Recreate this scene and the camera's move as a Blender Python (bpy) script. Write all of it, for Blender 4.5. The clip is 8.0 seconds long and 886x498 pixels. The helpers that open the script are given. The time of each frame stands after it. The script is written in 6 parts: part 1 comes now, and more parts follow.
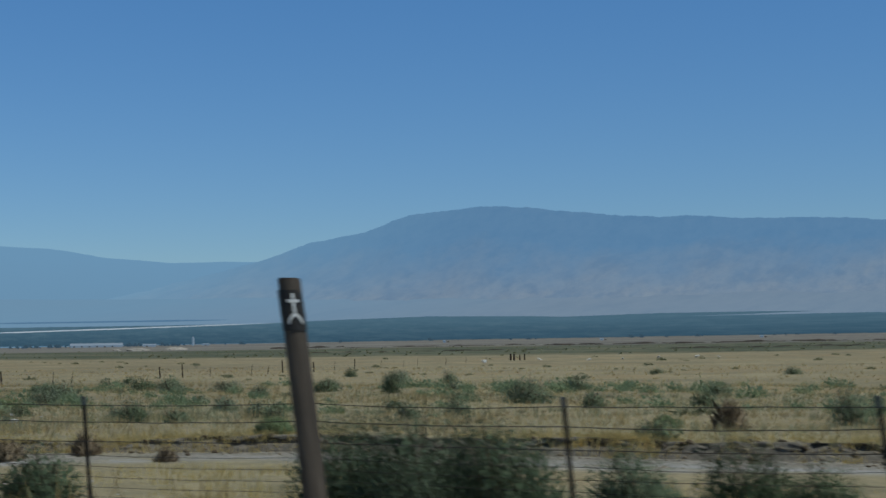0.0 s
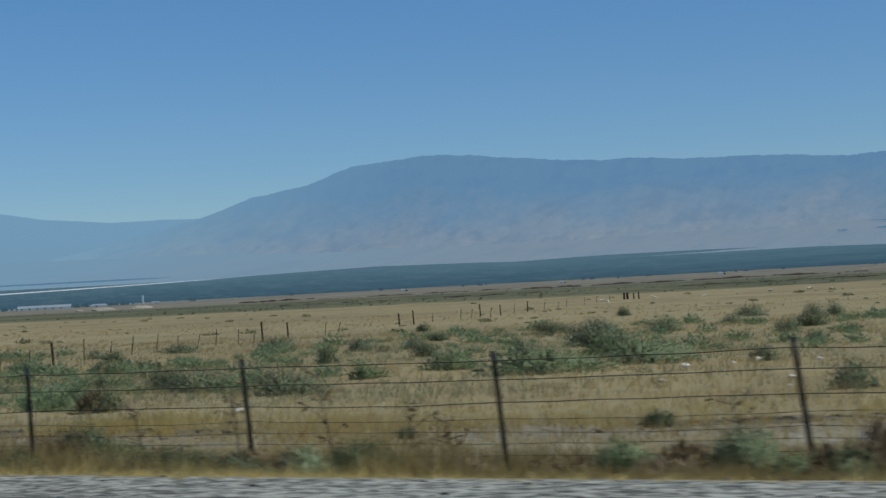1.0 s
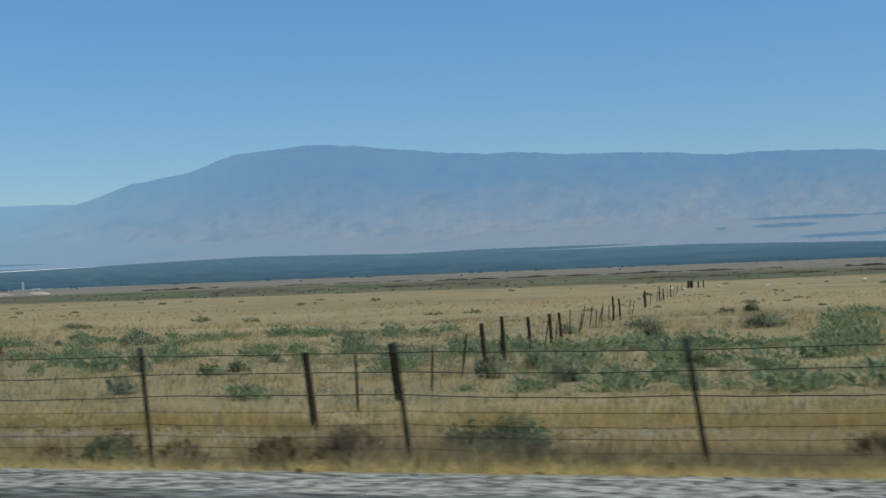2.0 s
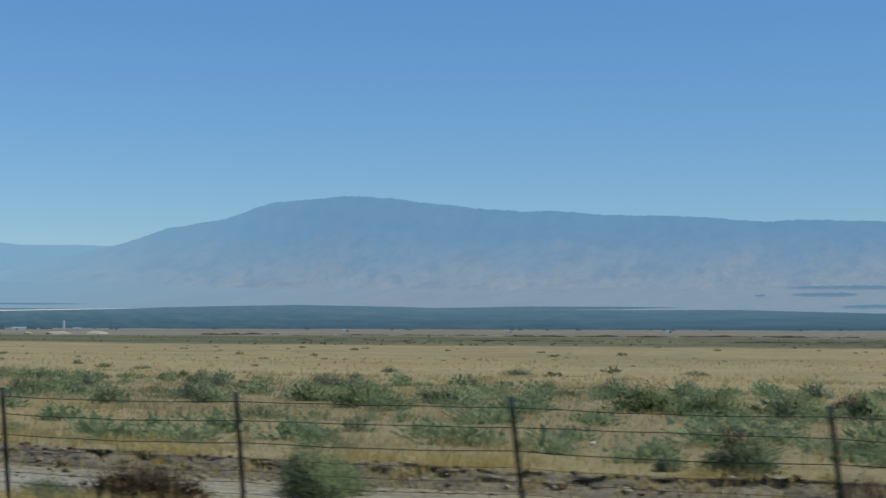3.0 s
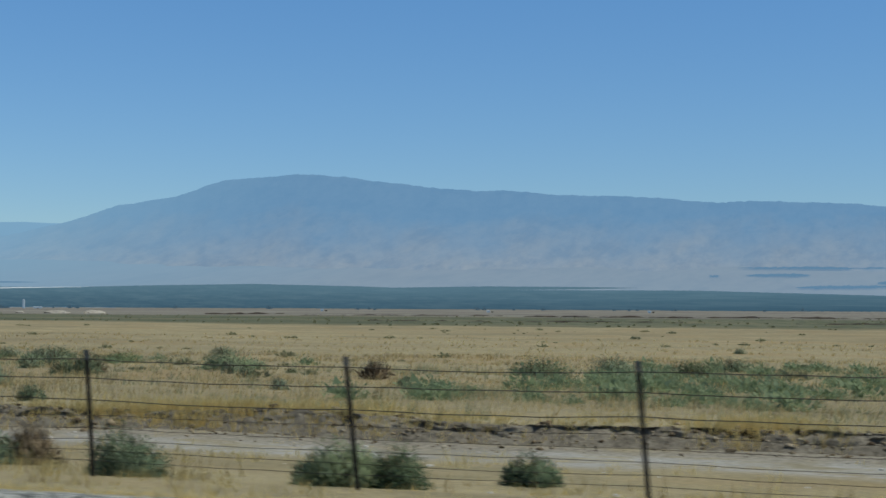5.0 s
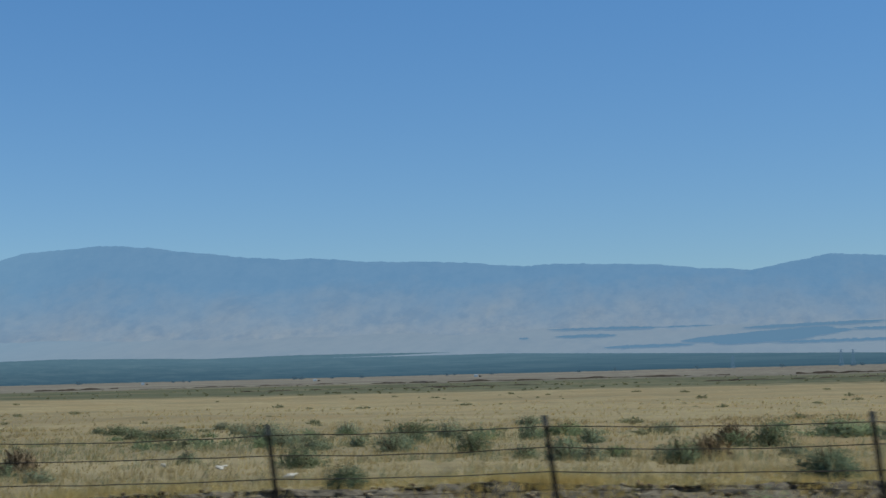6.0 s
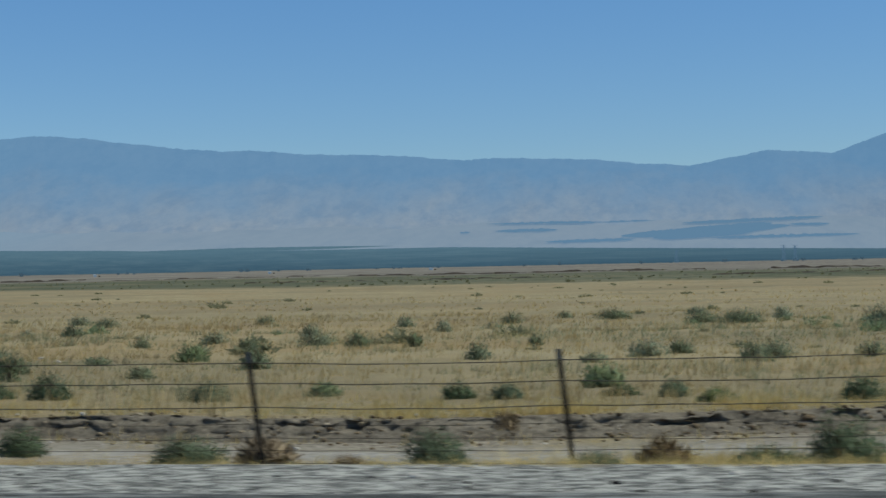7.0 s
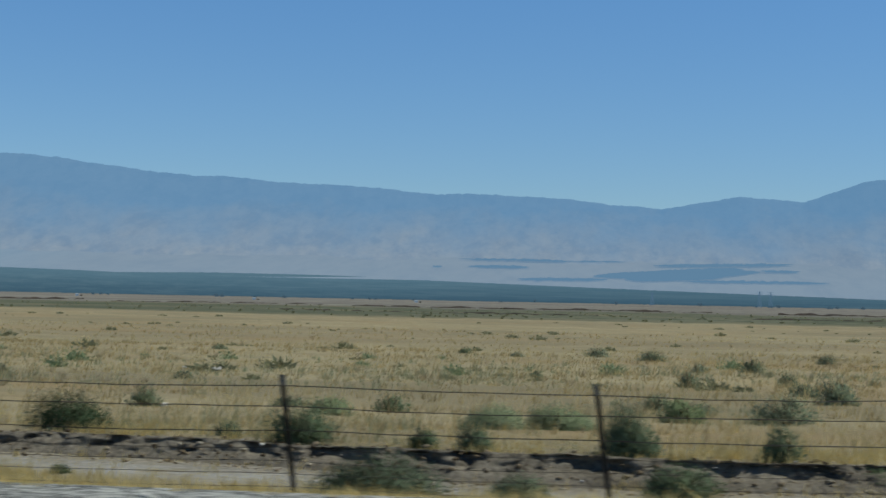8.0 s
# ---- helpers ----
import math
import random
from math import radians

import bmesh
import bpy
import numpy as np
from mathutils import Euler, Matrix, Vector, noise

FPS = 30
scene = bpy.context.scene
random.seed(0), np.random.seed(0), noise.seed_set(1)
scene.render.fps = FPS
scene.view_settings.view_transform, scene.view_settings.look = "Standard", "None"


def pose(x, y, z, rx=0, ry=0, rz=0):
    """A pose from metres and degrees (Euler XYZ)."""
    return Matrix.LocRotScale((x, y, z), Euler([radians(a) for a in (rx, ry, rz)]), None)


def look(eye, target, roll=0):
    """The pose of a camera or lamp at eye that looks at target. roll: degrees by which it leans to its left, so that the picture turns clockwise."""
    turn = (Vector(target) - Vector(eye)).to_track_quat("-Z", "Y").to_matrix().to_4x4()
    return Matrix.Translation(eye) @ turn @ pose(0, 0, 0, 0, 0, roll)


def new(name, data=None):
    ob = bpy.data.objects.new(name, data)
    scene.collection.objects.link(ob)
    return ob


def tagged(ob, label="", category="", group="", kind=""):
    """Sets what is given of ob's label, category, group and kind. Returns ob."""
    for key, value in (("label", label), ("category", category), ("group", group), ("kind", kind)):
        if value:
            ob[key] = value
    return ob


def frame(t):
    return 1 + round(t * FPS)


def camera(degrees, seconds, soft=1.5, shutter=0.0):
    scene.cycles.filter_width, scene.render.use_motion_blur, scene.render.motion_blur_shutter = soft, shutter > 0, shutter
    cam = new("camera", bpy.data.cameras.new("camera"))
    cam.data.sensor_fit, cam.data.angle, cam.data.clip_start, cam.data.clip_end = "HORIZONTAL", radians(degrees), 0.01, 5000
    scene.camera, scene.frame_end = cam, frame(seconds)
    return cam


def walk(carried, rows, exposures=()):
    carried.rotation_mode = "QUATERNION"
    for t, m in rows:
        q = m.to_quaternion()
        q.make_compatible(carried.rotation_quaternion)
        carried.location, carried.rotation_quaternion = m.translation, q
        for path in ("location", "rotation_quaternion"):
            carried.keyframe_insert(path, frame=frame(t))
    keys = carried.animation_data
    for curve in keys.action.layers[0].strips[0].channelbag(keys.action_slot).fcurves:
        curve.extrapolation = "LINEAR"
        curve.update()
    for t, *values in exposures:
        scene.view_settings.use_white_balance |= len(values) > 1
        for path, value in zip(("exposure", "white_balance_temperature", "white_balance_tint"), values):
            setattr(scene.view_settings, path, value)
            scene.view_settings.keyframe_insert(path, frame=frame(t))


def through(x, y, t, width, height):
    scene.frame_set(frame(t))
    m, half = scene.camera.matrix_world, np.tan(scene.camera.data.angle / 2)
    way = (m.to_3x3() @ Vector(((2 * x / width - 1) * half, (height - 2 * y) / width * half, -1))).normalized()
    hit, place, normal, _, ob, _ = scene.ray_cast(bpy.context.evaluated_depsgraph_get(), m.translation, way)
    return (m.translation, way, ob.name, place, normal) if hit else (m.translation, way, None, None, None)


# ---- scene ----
# Camera: carried in a car at a steady speed along -X, looking out over +Y.
SPEED, EYE = 28.0, 1.55
cam = camera(33.56, 8.0, soft=1.5, shutter=0.84)
# A phone-like sensor read out row by row from the top, each row open very briefly.
scene.cycles.rolling_shutter_type = "TOP"
scene.cycles.rolling_shutter_duration = 0.07
# seconds, turn to the left of +Y, tilt up, roll (degrees)
AIM = [
    (0, 27.31, 3.69, -0.84),
    (0.1, 28.04, 4.11, -0.79),
    (0.2, 27.43, 2.93, 0.78),
    (0.3, 26.22, 2.06, 1.29),
    (0.4, 24.62, 1.67, -0.06),
    (0.5, 24.62, 2.26, -1.24),
    (0.6, 25.40, 2.46, -2.24),
    (0.7, 26.23, 2.65, -1.86),
    (0.8, 26.78, 2.52, -1.61),
    (0.9, 25.42, 1.95, -2.41),
    (1, 24.88, 1.65, -2.97),
    (1.2, 26.23, 1.44, -1.88),
    (1.3, 26.11, 1.32, -1.86),
    (1.4, 24.48, 0.65, -3.11),
    (1.5, 23.63, 0.39, -3.97),
    (1.6, 22.79, 0.36, -4.35),
    (1.7, 21.28, 0.37, -3.46),
    (2.8, 19.45, 3.10, -0.80),
    (2.9, 19.87, 3.19, -0.33),
    (3, 21.00, 3.32, 0.25),
    (3.2, 20.20, 3.01, 1.39),
    (3.5, 20.47, 3.12, 0.47),
    (3.7, 19.84, 1.76, -0.33),
    (3.8, 20.27, 1.89, -0.28),
    (4, 19.60, 1.92, -0.24),
    (4.5, 19.39, 1.17, 1.33),
    (4.6, 19.50, 2.04, 0.81),
    (4.7, 19.54, 2.38, 0.83),
    (5.8, 11.63, 3.61, -1.60),
    (6, 10.65, 5.10, -1.40),
    (6.5, 9.01, 2.08, -0.92),
    (7, 8.02, 0.91, -1.13),
    (7.5, 7.47, 3.84, -0.48),
    (8, 6.52, 2.22, 1.18),
]


def aim(t, turn, tilt, roll):
    a, b = radians(turn), radians(tilt)
    eye = Vector((-SPEED * t, 0.0, EYE))
    return look(eye, eye + Vector((-math.sin(a) * math.cos(b), math.cos(a) * math.cos(b), math.sin(b))), roll)


# the clip's own exposure drifts a little
walk(cam, [(t, aim(t, *a)) for t, *a in AIM], [(0, -0.32, 6050, 8), (0.5, -0.17, 6350, 8), (1.0, -0.17, 6350, 8), (1.5, 0.0, 6450, 8), (3.0, 0.1, 6450, 8), (4.0, 0.1, 6450, 8), (6.5, 0.0, 6450, 8), (8.0, 0.02, 6450, 8)])

# ---- light ----
SUN_AZ, SUN_EL = radians(91), radians(57)  # clockwise from +Y, above the horizon
world = bpy.data.worlds.new("sky")
scene.world = world
world.use_nodes = True
wn = world.node_tree
sky = wn.nodes.new("ShaderNodeTexSky")
sky.sky_type = "NISHITA"
sky.sun_disc = False
sky.sun_elevation, sky.sun_rotation = SUN_EL, SUN_AZ
sky.altitude, sky.air_density, sky.dust_density, sky.ozone_density = 800, 1.0, 0.15, 2.2
# clear dry air: a softer blue towards the horizon, deeper blue higher in view
coord = wn.nodes.new("ShaderNodeTexCoord")
split = wn.nodes.new("ShaderNodeSeparateXYZ")
wn.links.new(coord.outputs["Generated"], split.inputs[0])
tones = wn.nodes.new("ShaderNodeValToRGB")
tones.color_ramp.elements[0].position, tones.color_ramp.elements[0].color = 0.05, (0.66, 0.835, 0.99, 1.0)
tones.color_ramp.elements[1].position, tones.color_ramp.elements[1].color = 0.30, (0.65, 1.06, 1.36, 1.0)
# unseen sky overhead is dimmed to weaken the fill and deepen shadows
for above, shade in ((0.52, (0.20, 0.31, 0.40, 1.0)), (0.85, (0.10, 0.16, 0.21, 1.0))):
    tones.color_ramp.elements.new(above).color = shade
wn.links.new(split.outputs[2], tones.inputs[0])
tint = wn.nodes.new("ShaderNodeMix")
tint.data_type, tint.blend_type = "RGBA", "MULTIPLY"
tint.inputs[0].default_value = 1.0
wn.links.new(sky.outputs[0], tint.inputs[6])
wn.links.new(tones.outputs[0], tint.inputs[7])
wn.links.new(tint.outputs[2], wn.nodes["Background"].inputs[0])
wn.nodes["Background"].inputs[1].default_value = 0.086
sun = new("sun", bpy.data.lights.new("sun", "SUN"))
sun.data.energy, sun.data.angle, sun.data.color = 3.2, radians(0.55), (1.0, 0.985, 0.865)
toward = Vector((math.sin(SUN_AZ) * math.cos(SUN_EL), math.cos(SUN_AZ) * math.cos(SUN_EL), math.sin(SUN_EL)))
sun.matrix_world = look(toward * 50, (0, 0, 0))
scene.view_settings.exposure = 0.0

# ---- materials ----
def nodes_of(name):
    m = bpy.data.materials.new(name)
    m.use_nodes = True
    t = m.node_tree
    return m, t, t.nodes["Principled BSDF"], t.nodes["Material Output"]


def node(t, kind, **values):
    n = t.nodes.new(kind)
    for k, v in values.items():
        n.inputs[k].default_value = v
    return n


def rgb(c):
    return (c[0], c[1], c[2], 1.0)


def noise_tex(t, vec, scale, detail=4.0, rough=0.55, stretch=None):
    n = node(t, "ShaderNodeTexNoise", Scale=scale, Detail=detail, Roughness=rough)
    if stretch:
        mp = node(t, "ShaderNodeMapping", Scale=stretch)
        t.links.new(vec, mp.inputs["Vector"])
        vec = mp.outputs[0]
    t.links.new(vec, n.inputs["Vector"])
    return n.outputs[0]


def ramp(t, fac, *stops):
    r = t.nodes.new("ShaderNodeValToRGB")
    el = r.color_ramp.elements
    while len(el) < len(stops):
        el.new(0.5)
    for e, (p, c) in zip(el, stops):
        e.position, e.color = p, rgb(c)
    t.links.new(fac, r.inputs[0])
    return r.outputs[0]


def mix(t, fac, a, b):
    m = t.nodes.new("ShaderNodeMix")
    m.data_type = "RGBA"
    for sock, v in ((m.inputs[0], fac), (m.inputs[6], a), (m.inputs[7], b)):
        if isinstance(v, bpy.types.NodeSocket):
            t.links.new(v, sock)
        else:
            sock.default_value = v if isinstance(v, float) else rgb(v)
    return m.outputs[2]


def maths(t, op, a, b=0.0, clamp=False):
    m = t.nodes.new("ShaderNodeMath")
    m.operation, m.use_clamp = op, clamp
    for sock, v in ((m.inputs[0], a), (m.inputs[1], b)):
        if isinstance(v, bpy.types.NodeSocket):
            t.links.new(v, sock)
        else:
            sock.default_value = v
    return m.outputs[0]


def band(t, fac, lo, hi):
    m = node(t, "ShaderNodeMapRange")
    m.clamp = True
    m.inputs["From Min"].default_value, m.inputs["From Max"].default_value = lo, hi
    t.links.new(fac, m.inputs[0])
    return m.outputs[0]


def bumped(t, b, height, strength, distance):
    n = node(t, "ShaderNodeBump", Strength=strength, Distance=distance)
    t.links.new(height, n.inputs["Height"])
    t.links.new(n.outputs[0], b.inputs["Normal"])


def grainy(name, dark, light, scale, rough=0.85, metal=0.0, bump=0.3, depth=0.01, stretch=None, random_tint=0.0, gloss=0.4):
    """Two scales of mottling between a dark and a light base colour."""
    m, t, b, _ = nodes_of(name)
    vec = t.nodes.new("ShaderNodeTexCoord").outputs["Object"]
    fine = noise_tex(t, vec, scale, 6.0, 0.6, stretch)
    broad = noise_tex(t, vec, scale * 0.13, 3.0, 0.5, stretch)
    f = band(t, maths(t, "ADD", maths(t, "MULTIPLY", fine, 0.6), maths(t, "MULTIPLY", broad, 0.4)), 0.33, 0.67)
    col = mix(t, f, dark, light)
    if random_tint:
        r = t.nodes.new("ShaderNodeObjectInfo").outputs["Random"]
        hs = t.nodes.new("ShaderNodeHueSaturation")
        t.links.new(col, hs.inputs["Color"])
        t.links.new(maths(t, "ADD", maths(t, "MULTIPLY", r, random_tint), 1 - random_tint / 2), hs.inputs["Value"])
        col = hs.outputs[0]
    t.links.new(col, b.inputs["Base Color"])
    b.inputs["Roughness"].default_value, b.inputs["Metallic"].default_value = rough, metal
    b.inputs["Specular IOR Level"].default_value = gloss
    bumped(t, b, fine, bump, depth)
    return m


def blade_material(name, stops, through=0.25, random_object=False, patchy=0.4):
    """Thin leaves and stalks: each island takes a colour of its own, and some light comes through."""
    m, t, b, out = nodes_of(name)
    geo = t.nodes.new("ShaderNodeNewGeometry")
    patch = band(t, noise_tex(t, geo.outputs["Position"], 0.3, 5.0, 0.7), 0.36, 0.64)
    tone = maths(t, "ADD", maths(t, "MULTIPLY", geo.outputs["Random Per Island"], 1.0 - patchy), maths(t, "MULTIPLY", patch, patchy))
    col = ramp(t, tone, *stops)
    if random_object:
        hs = t.nodes.new("ShaderNodeHueSaturation")
        r = t.nodes.new("ShaderNodeObjectInfo").outputs["Random"]
        t.links.new(col, hs.inputs["Color"])
        t.links.new(maths(t, "ADD", maths(t, "MULTIPLY", r, 0.5), 0.75), hs.inputs["Value"])
        t.links.new(maths(t, "ADD", maths(t, "MULTIPLY", r, -0.35), 1.15), hs.inputs["Saturation"])
        col = hs.outputs[0]
    t.links.new(col, b.inputs["Base Color"])
    b.inputs["Roughness"].default_value = 0.8
    b.inputs["Specular IOR Level"].default_value = 0.2
    tr = t.nodes.new("ShaderNodeBsdfTranslucent")
    t.links.new(col, tr.inputs[0])
    mx = node(t, "ShaderNodeMixShader", Fac=through)
    t.links.new(b.outputs[0], mx.inputs[1])
    t.links.new(tr.outputs[0], mx.inputs[2])
    t.links.new(mx.outputs[0], out.inputs[0])
    return m


def ground_material():
    """Dry grassland; bare pale dirt on the farm track, broken earth on the bank, gravel at the road."""
    m, t, b, _ = nodes_of("dry_ground")
    pos = t.nodes.new("ShaderNodeNewGeometry").outputs["Position"]
    xyz = t.nodes.new("ShaderNodeSeparateXYZ")
    t.links.new(pos, xyz.inputs[0])
    y = xyz.outputs[1]
    wob = noise_tex(t, pos, 0.35, 4.0, 0.6)
    yw = maths(t, "ADD", y, maths(t, "MULTIPLY", maths(t, "SUBTRACT", wob, 0.5), 2.4))
    off = t.nodes.new("ShaderNodeAttribute")
    off.attribute_name = "from_bank"
    bw = maths(t, "ADD", off.outputs["Fac"], maths(t, "MULTIPLY", maths(t, "SUBTRACT", wob, 0.5), 1.6))
    fine = noise_tex(t, pos, 9.0, 8.0, 0.65)
    mid = noise_tex(t, pos, 0.9, 5.0, 0.6)
    broad = noise_tex(t, pos, 0.045, 4.0, 0.55, (0.5, 1.0, 1.0))
    straw = mix(t, band(t, fine, 0.3, 0.7), (0.235, 0.20, 0.122), (0.435, 0.375, 0.235))
    olive = mix(t, band(t, fine, 0.3, 0.7), (0.15, 0.135, 0.085), (0.285, 0.252, 0.16))
    grass = mix(t, band(t, mid, 0.42, 0.72), straw, olive)
    grass = mix(t, maths(t, "MULTIPLY", band(t, broad, 0.45, 0.62), 0.7), grass, (0.205, 0.18, 0.115))
    patchy = noise_tex(t, pos, 0.016, 5.0, 0.6, (0.6, 1.0, 1.0))
    grass = mix(t, maths(t, "MULTIPLY", band(t, patchy, 0.48, 0.64), 0.55), grass, (0.21, 0.177, 0.112))
    stripe = noise_tex(t, pos, 0.16, 5.0, 0.65, (0.18, 1.0, 1.0))
    rust = noise_tex(t, pos, 0.10, 6.0, 0.7, (0.4, 1.0, 1.0))
    grass = mix(t, maths(t, "MULTIPLY", band(t, rust, 0.5, 0.62), 0.6), grass, (0.30, 0.222, 0.118))
    grass = mix(t, maths(t, "MULTIPLY", band(t, stripe, 0.52, 0.66), 0.3), grass, (0.45, 0.39, 0.255))
    dirt = mix(t, band(t, fine, 0.3, 0.7), (0.26, 0.257, 0.242), (0.42, 0.415, 0.395))
    clod = mix(t, band(t, fine, 0.35, 0.65), (0.135, 0.122, 0.10), (0.335, 0.312, 0.265))
    gravel = mix(t, band(t, noise_tex(t, pos, 14.0, 8.0, 0.8, (0.6, 1.0, 1.0)), 0.42, 0.58), (0.07, 0.076, 0.077), (0.46, 0.475, 0.46))
    gravel = mix(t, maths(t, "MULTIPLY", band(t, noise_tex(t, pos, 5.0, 5.0, 0.7, (0.3, 1.0, 1.0)), 0.55, 0.68), 0.75), gravel, (0.07, 0.073, 0.072))
    # far land: distance haze is put into this greyish brown
    brown = mix(t, band(t, noise_tex(t, pos, 0.01, 6.0, 0.6, (0.15, 1.0, 1.0)), 0.4, 0.62), (0.165, 0.155, 0.137), (0.24, 0.226, 0.197))
    scrub = mix(t, band(t, noise_tex(t, pos, 0.03, 6.0, 0.7, (0.2, 1.0, 1.0)), 0.4, 0.6), (0.050, 0.070, 0.044), (0.13, 0.14, 0.095))
    scrub = mix(t, maths(t, "MULTIPLY", band(t, noise_tex(t, pos, 0.012, 6.0, 0.7, (0.12, 1.0, 1.0)), 0.54, 0.64), 0.55), scrub, (0.22, 0.19, 0.12))
    far_y = maths(t, "ADD", y, maths(t, "MULTIPLY", maths(t, "SUBTRACT", noise_tex(t, pos, 0.008, 5.0, 0.65, (0.4, 1.0, 1.0)), 0.5), 110.0))
    col = grass
    xw = maths(t, "ADD", xyz.outputs[0], maths(t, "MULTIPLY", wob, 6.0))
    bare = maths(t, "MAXIMUM", band(t, xw, -72.0, -82.0), band(t, xw, -34.0, -28.0))
    fresh = maths(t, "MAXIMUM", band(t, xw, -172.0, -180.0), band(t, xw, -34.0, -28.0))
    on_track = maths(t, "MULTIPLY", maths(t, "MULTIPLY", band(t, maths(t, "SUBTRACT", bw, maths(t, "MULTIPLY", fresh, 0.9)), -3.5, -2.7), band(t, maths(t, "SUBTRACT", bw, maths(t, "MULTIPLY", fresh, 0.4)), -0.5, -1.1)), bare)
    breakup = noise_tex(t, pos, 1.6, 6.0, 0.75, (0.45, 1.0, 1.0))
    dirt = mix(t, maths(t, "MULTIPLY", band(t, noise_tex(t, pos, 0.7, 6.0, 0.7, (0.3, 1.0, 1.0)), 0.50, 0.60), 0.6), dirt, (0.24, 0.222, 0.18))
    dirt = mix(t, maths(t, "MULTIPLY", band(t, noise_tex(t, pos, 6.0, 5.0, 0.75, (0.5, 1.0, 1.0)), 0.55, 0.66), 0.6), dirt, (0.14, 0.128, 0.105))
    col = mix(t, maths(t, "MULTIPLY", maths(t, "MULTIPLY", on_track, band(t, mid, 0.78, 0.5)), band(t, breakup, 0.64, 0.50)), col, dirt)
    on_bank = maths(t, "MULTIPLY", band(t, maths(t, "SUBTRACT", bw, maths(t, "MULTIPLY", fresh, 0.3)), -1.7, -1.0), band(t, bw, 0.6, 0.2))
    col = mix(t, maths(t, "MULTIPLY", on_bank, band(t, wob, 0.72, 0.5)), col, clod)
    ragged = noise_tex(t, pos, 1.6, 5.0, 0.7)
    yg = maths(t, "ADD", y, maths(t, "MULTIPLY", maths(t, "SUBTRACT", ragged, 0.5), 0.9))
    yg = maths(t, "SUBTRACT", yg, maths(t, "MULTIPLY", band(t, xyz.outputs[0], -168.0, -184.0), 0.5))
    col = mix(t, maths(t, "MULTIPLY", band(t, yg, 8.3, 8.05), band(t, yw, -12.5, -11.5)), col, gravel)
    # farther off: a belt of low scrub, then bare brown land greyed to imitate haze
    col = mix(t, maths(t, "MULTIPLY", band(t, far_y, 325.0, 375.0), 0.9), col, scrub)
    col = mix(t, band(t, far_y, 760.0, 830.0), col, brown)
    t.links.new(col, b.inputs["Base Color"])
    b.inputs["Roughness"].default_value = 0.95
    b.inputs["Specular IOR Level"].default_value = 0.1
    bumped(t, b, fine, 0.6, 0.04)
    return m


def distance_material(name, low, high, spots, scale, haze, amount, z0=0.0, z1=1.0, stretch=(1, 1, 1), wander=2.4, low_haze=None, blotch=0.3, fade=None):
    """Far land: its own lit colour (low ground to high ground), with the haze of miles of air put in
    as a glowing veil that has its own tone near the valley floor and is thicker towards the far west."""
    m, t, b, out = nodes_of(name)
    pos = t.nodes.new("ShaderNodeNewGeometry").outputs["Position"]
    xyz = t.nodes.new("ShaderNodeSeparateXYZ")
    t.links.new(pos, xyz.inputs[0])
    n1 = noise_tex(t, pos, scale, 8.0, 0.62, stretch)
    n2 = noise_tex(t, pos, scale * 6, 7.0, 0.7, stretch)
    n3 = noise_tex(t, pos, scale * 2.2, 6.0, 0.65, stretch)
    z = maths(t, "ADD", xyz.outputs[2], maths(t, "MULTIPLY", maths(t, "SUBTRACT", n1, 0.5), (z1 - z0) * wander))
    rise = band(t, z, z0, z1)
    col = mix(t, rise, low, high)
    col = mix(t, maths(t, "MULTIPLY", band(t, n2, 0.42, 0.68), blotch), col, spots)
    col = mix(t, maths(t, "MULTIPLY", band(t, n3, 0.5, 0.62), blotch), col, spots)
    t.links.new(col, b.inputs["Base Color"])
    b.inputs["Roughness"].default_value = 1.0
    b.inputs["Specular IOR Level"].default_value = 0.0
    air = mix(t, rise, low_haze or haze, haze)
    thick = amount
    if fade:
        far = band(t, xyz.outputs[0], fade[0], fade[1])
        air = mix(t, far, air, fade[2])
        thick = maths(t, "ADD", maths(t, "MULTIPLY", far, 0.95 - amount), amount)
    # emission stands in for hazy air; the land itself gives no light
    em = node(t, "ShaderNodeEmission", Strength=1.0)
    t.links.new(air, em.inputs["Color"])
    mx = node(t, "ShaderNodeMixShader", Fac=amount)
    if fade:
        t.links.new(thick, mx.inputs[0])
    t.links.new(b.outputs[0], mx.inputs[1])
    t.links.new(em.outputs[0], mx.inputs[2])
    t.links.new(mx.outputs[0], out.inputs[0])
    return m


def asphalt_material():
    """Worn asphalt: dark binder, pale aggregate, long scuffs and patches along the way of travel."""
    m, t, b, _ = nodes_of("asphalt")
    pos = t.nodes.new("ShaderNodeNewGeometry").outputs["Position"]
    scuff = noise_tex(t, pos, 10.0, 7.0, 0.75, (0.35, 1.0, 1.0))
    patch = noise_tex(t, pos, 1.8, 5.0, 0.65, (0.4, 1.0, 1.0))
    grit = noise_tex(t, pos, 60.0, 3.0, 0.6)
    col = mix(t, band(t, scuff, 0.42, 0.58), (0.022, 0.026, 0.027), (0.235, 0.255, 0.255))
    col = mix(t, maths(t, "MULTIPLY", band(t, patch, 0.49, 0.57), 0.7), col, (0.02, 0.023, 0.024))
    col = mix(t, maths(t, "MULTIPLY", band(t, grit, 0.5, 0.7), 0.35), col, (0.36, 0.365, 0.35))
    t.links.new(col, b.inputs["Base Color"])
    b.inputs["Roughness"].default_value = 0.9
    b.inputs["Specular IOR Level"].default_value = 0.25
    bumped(t, b, grit, 0.6, 0.01)
    return m


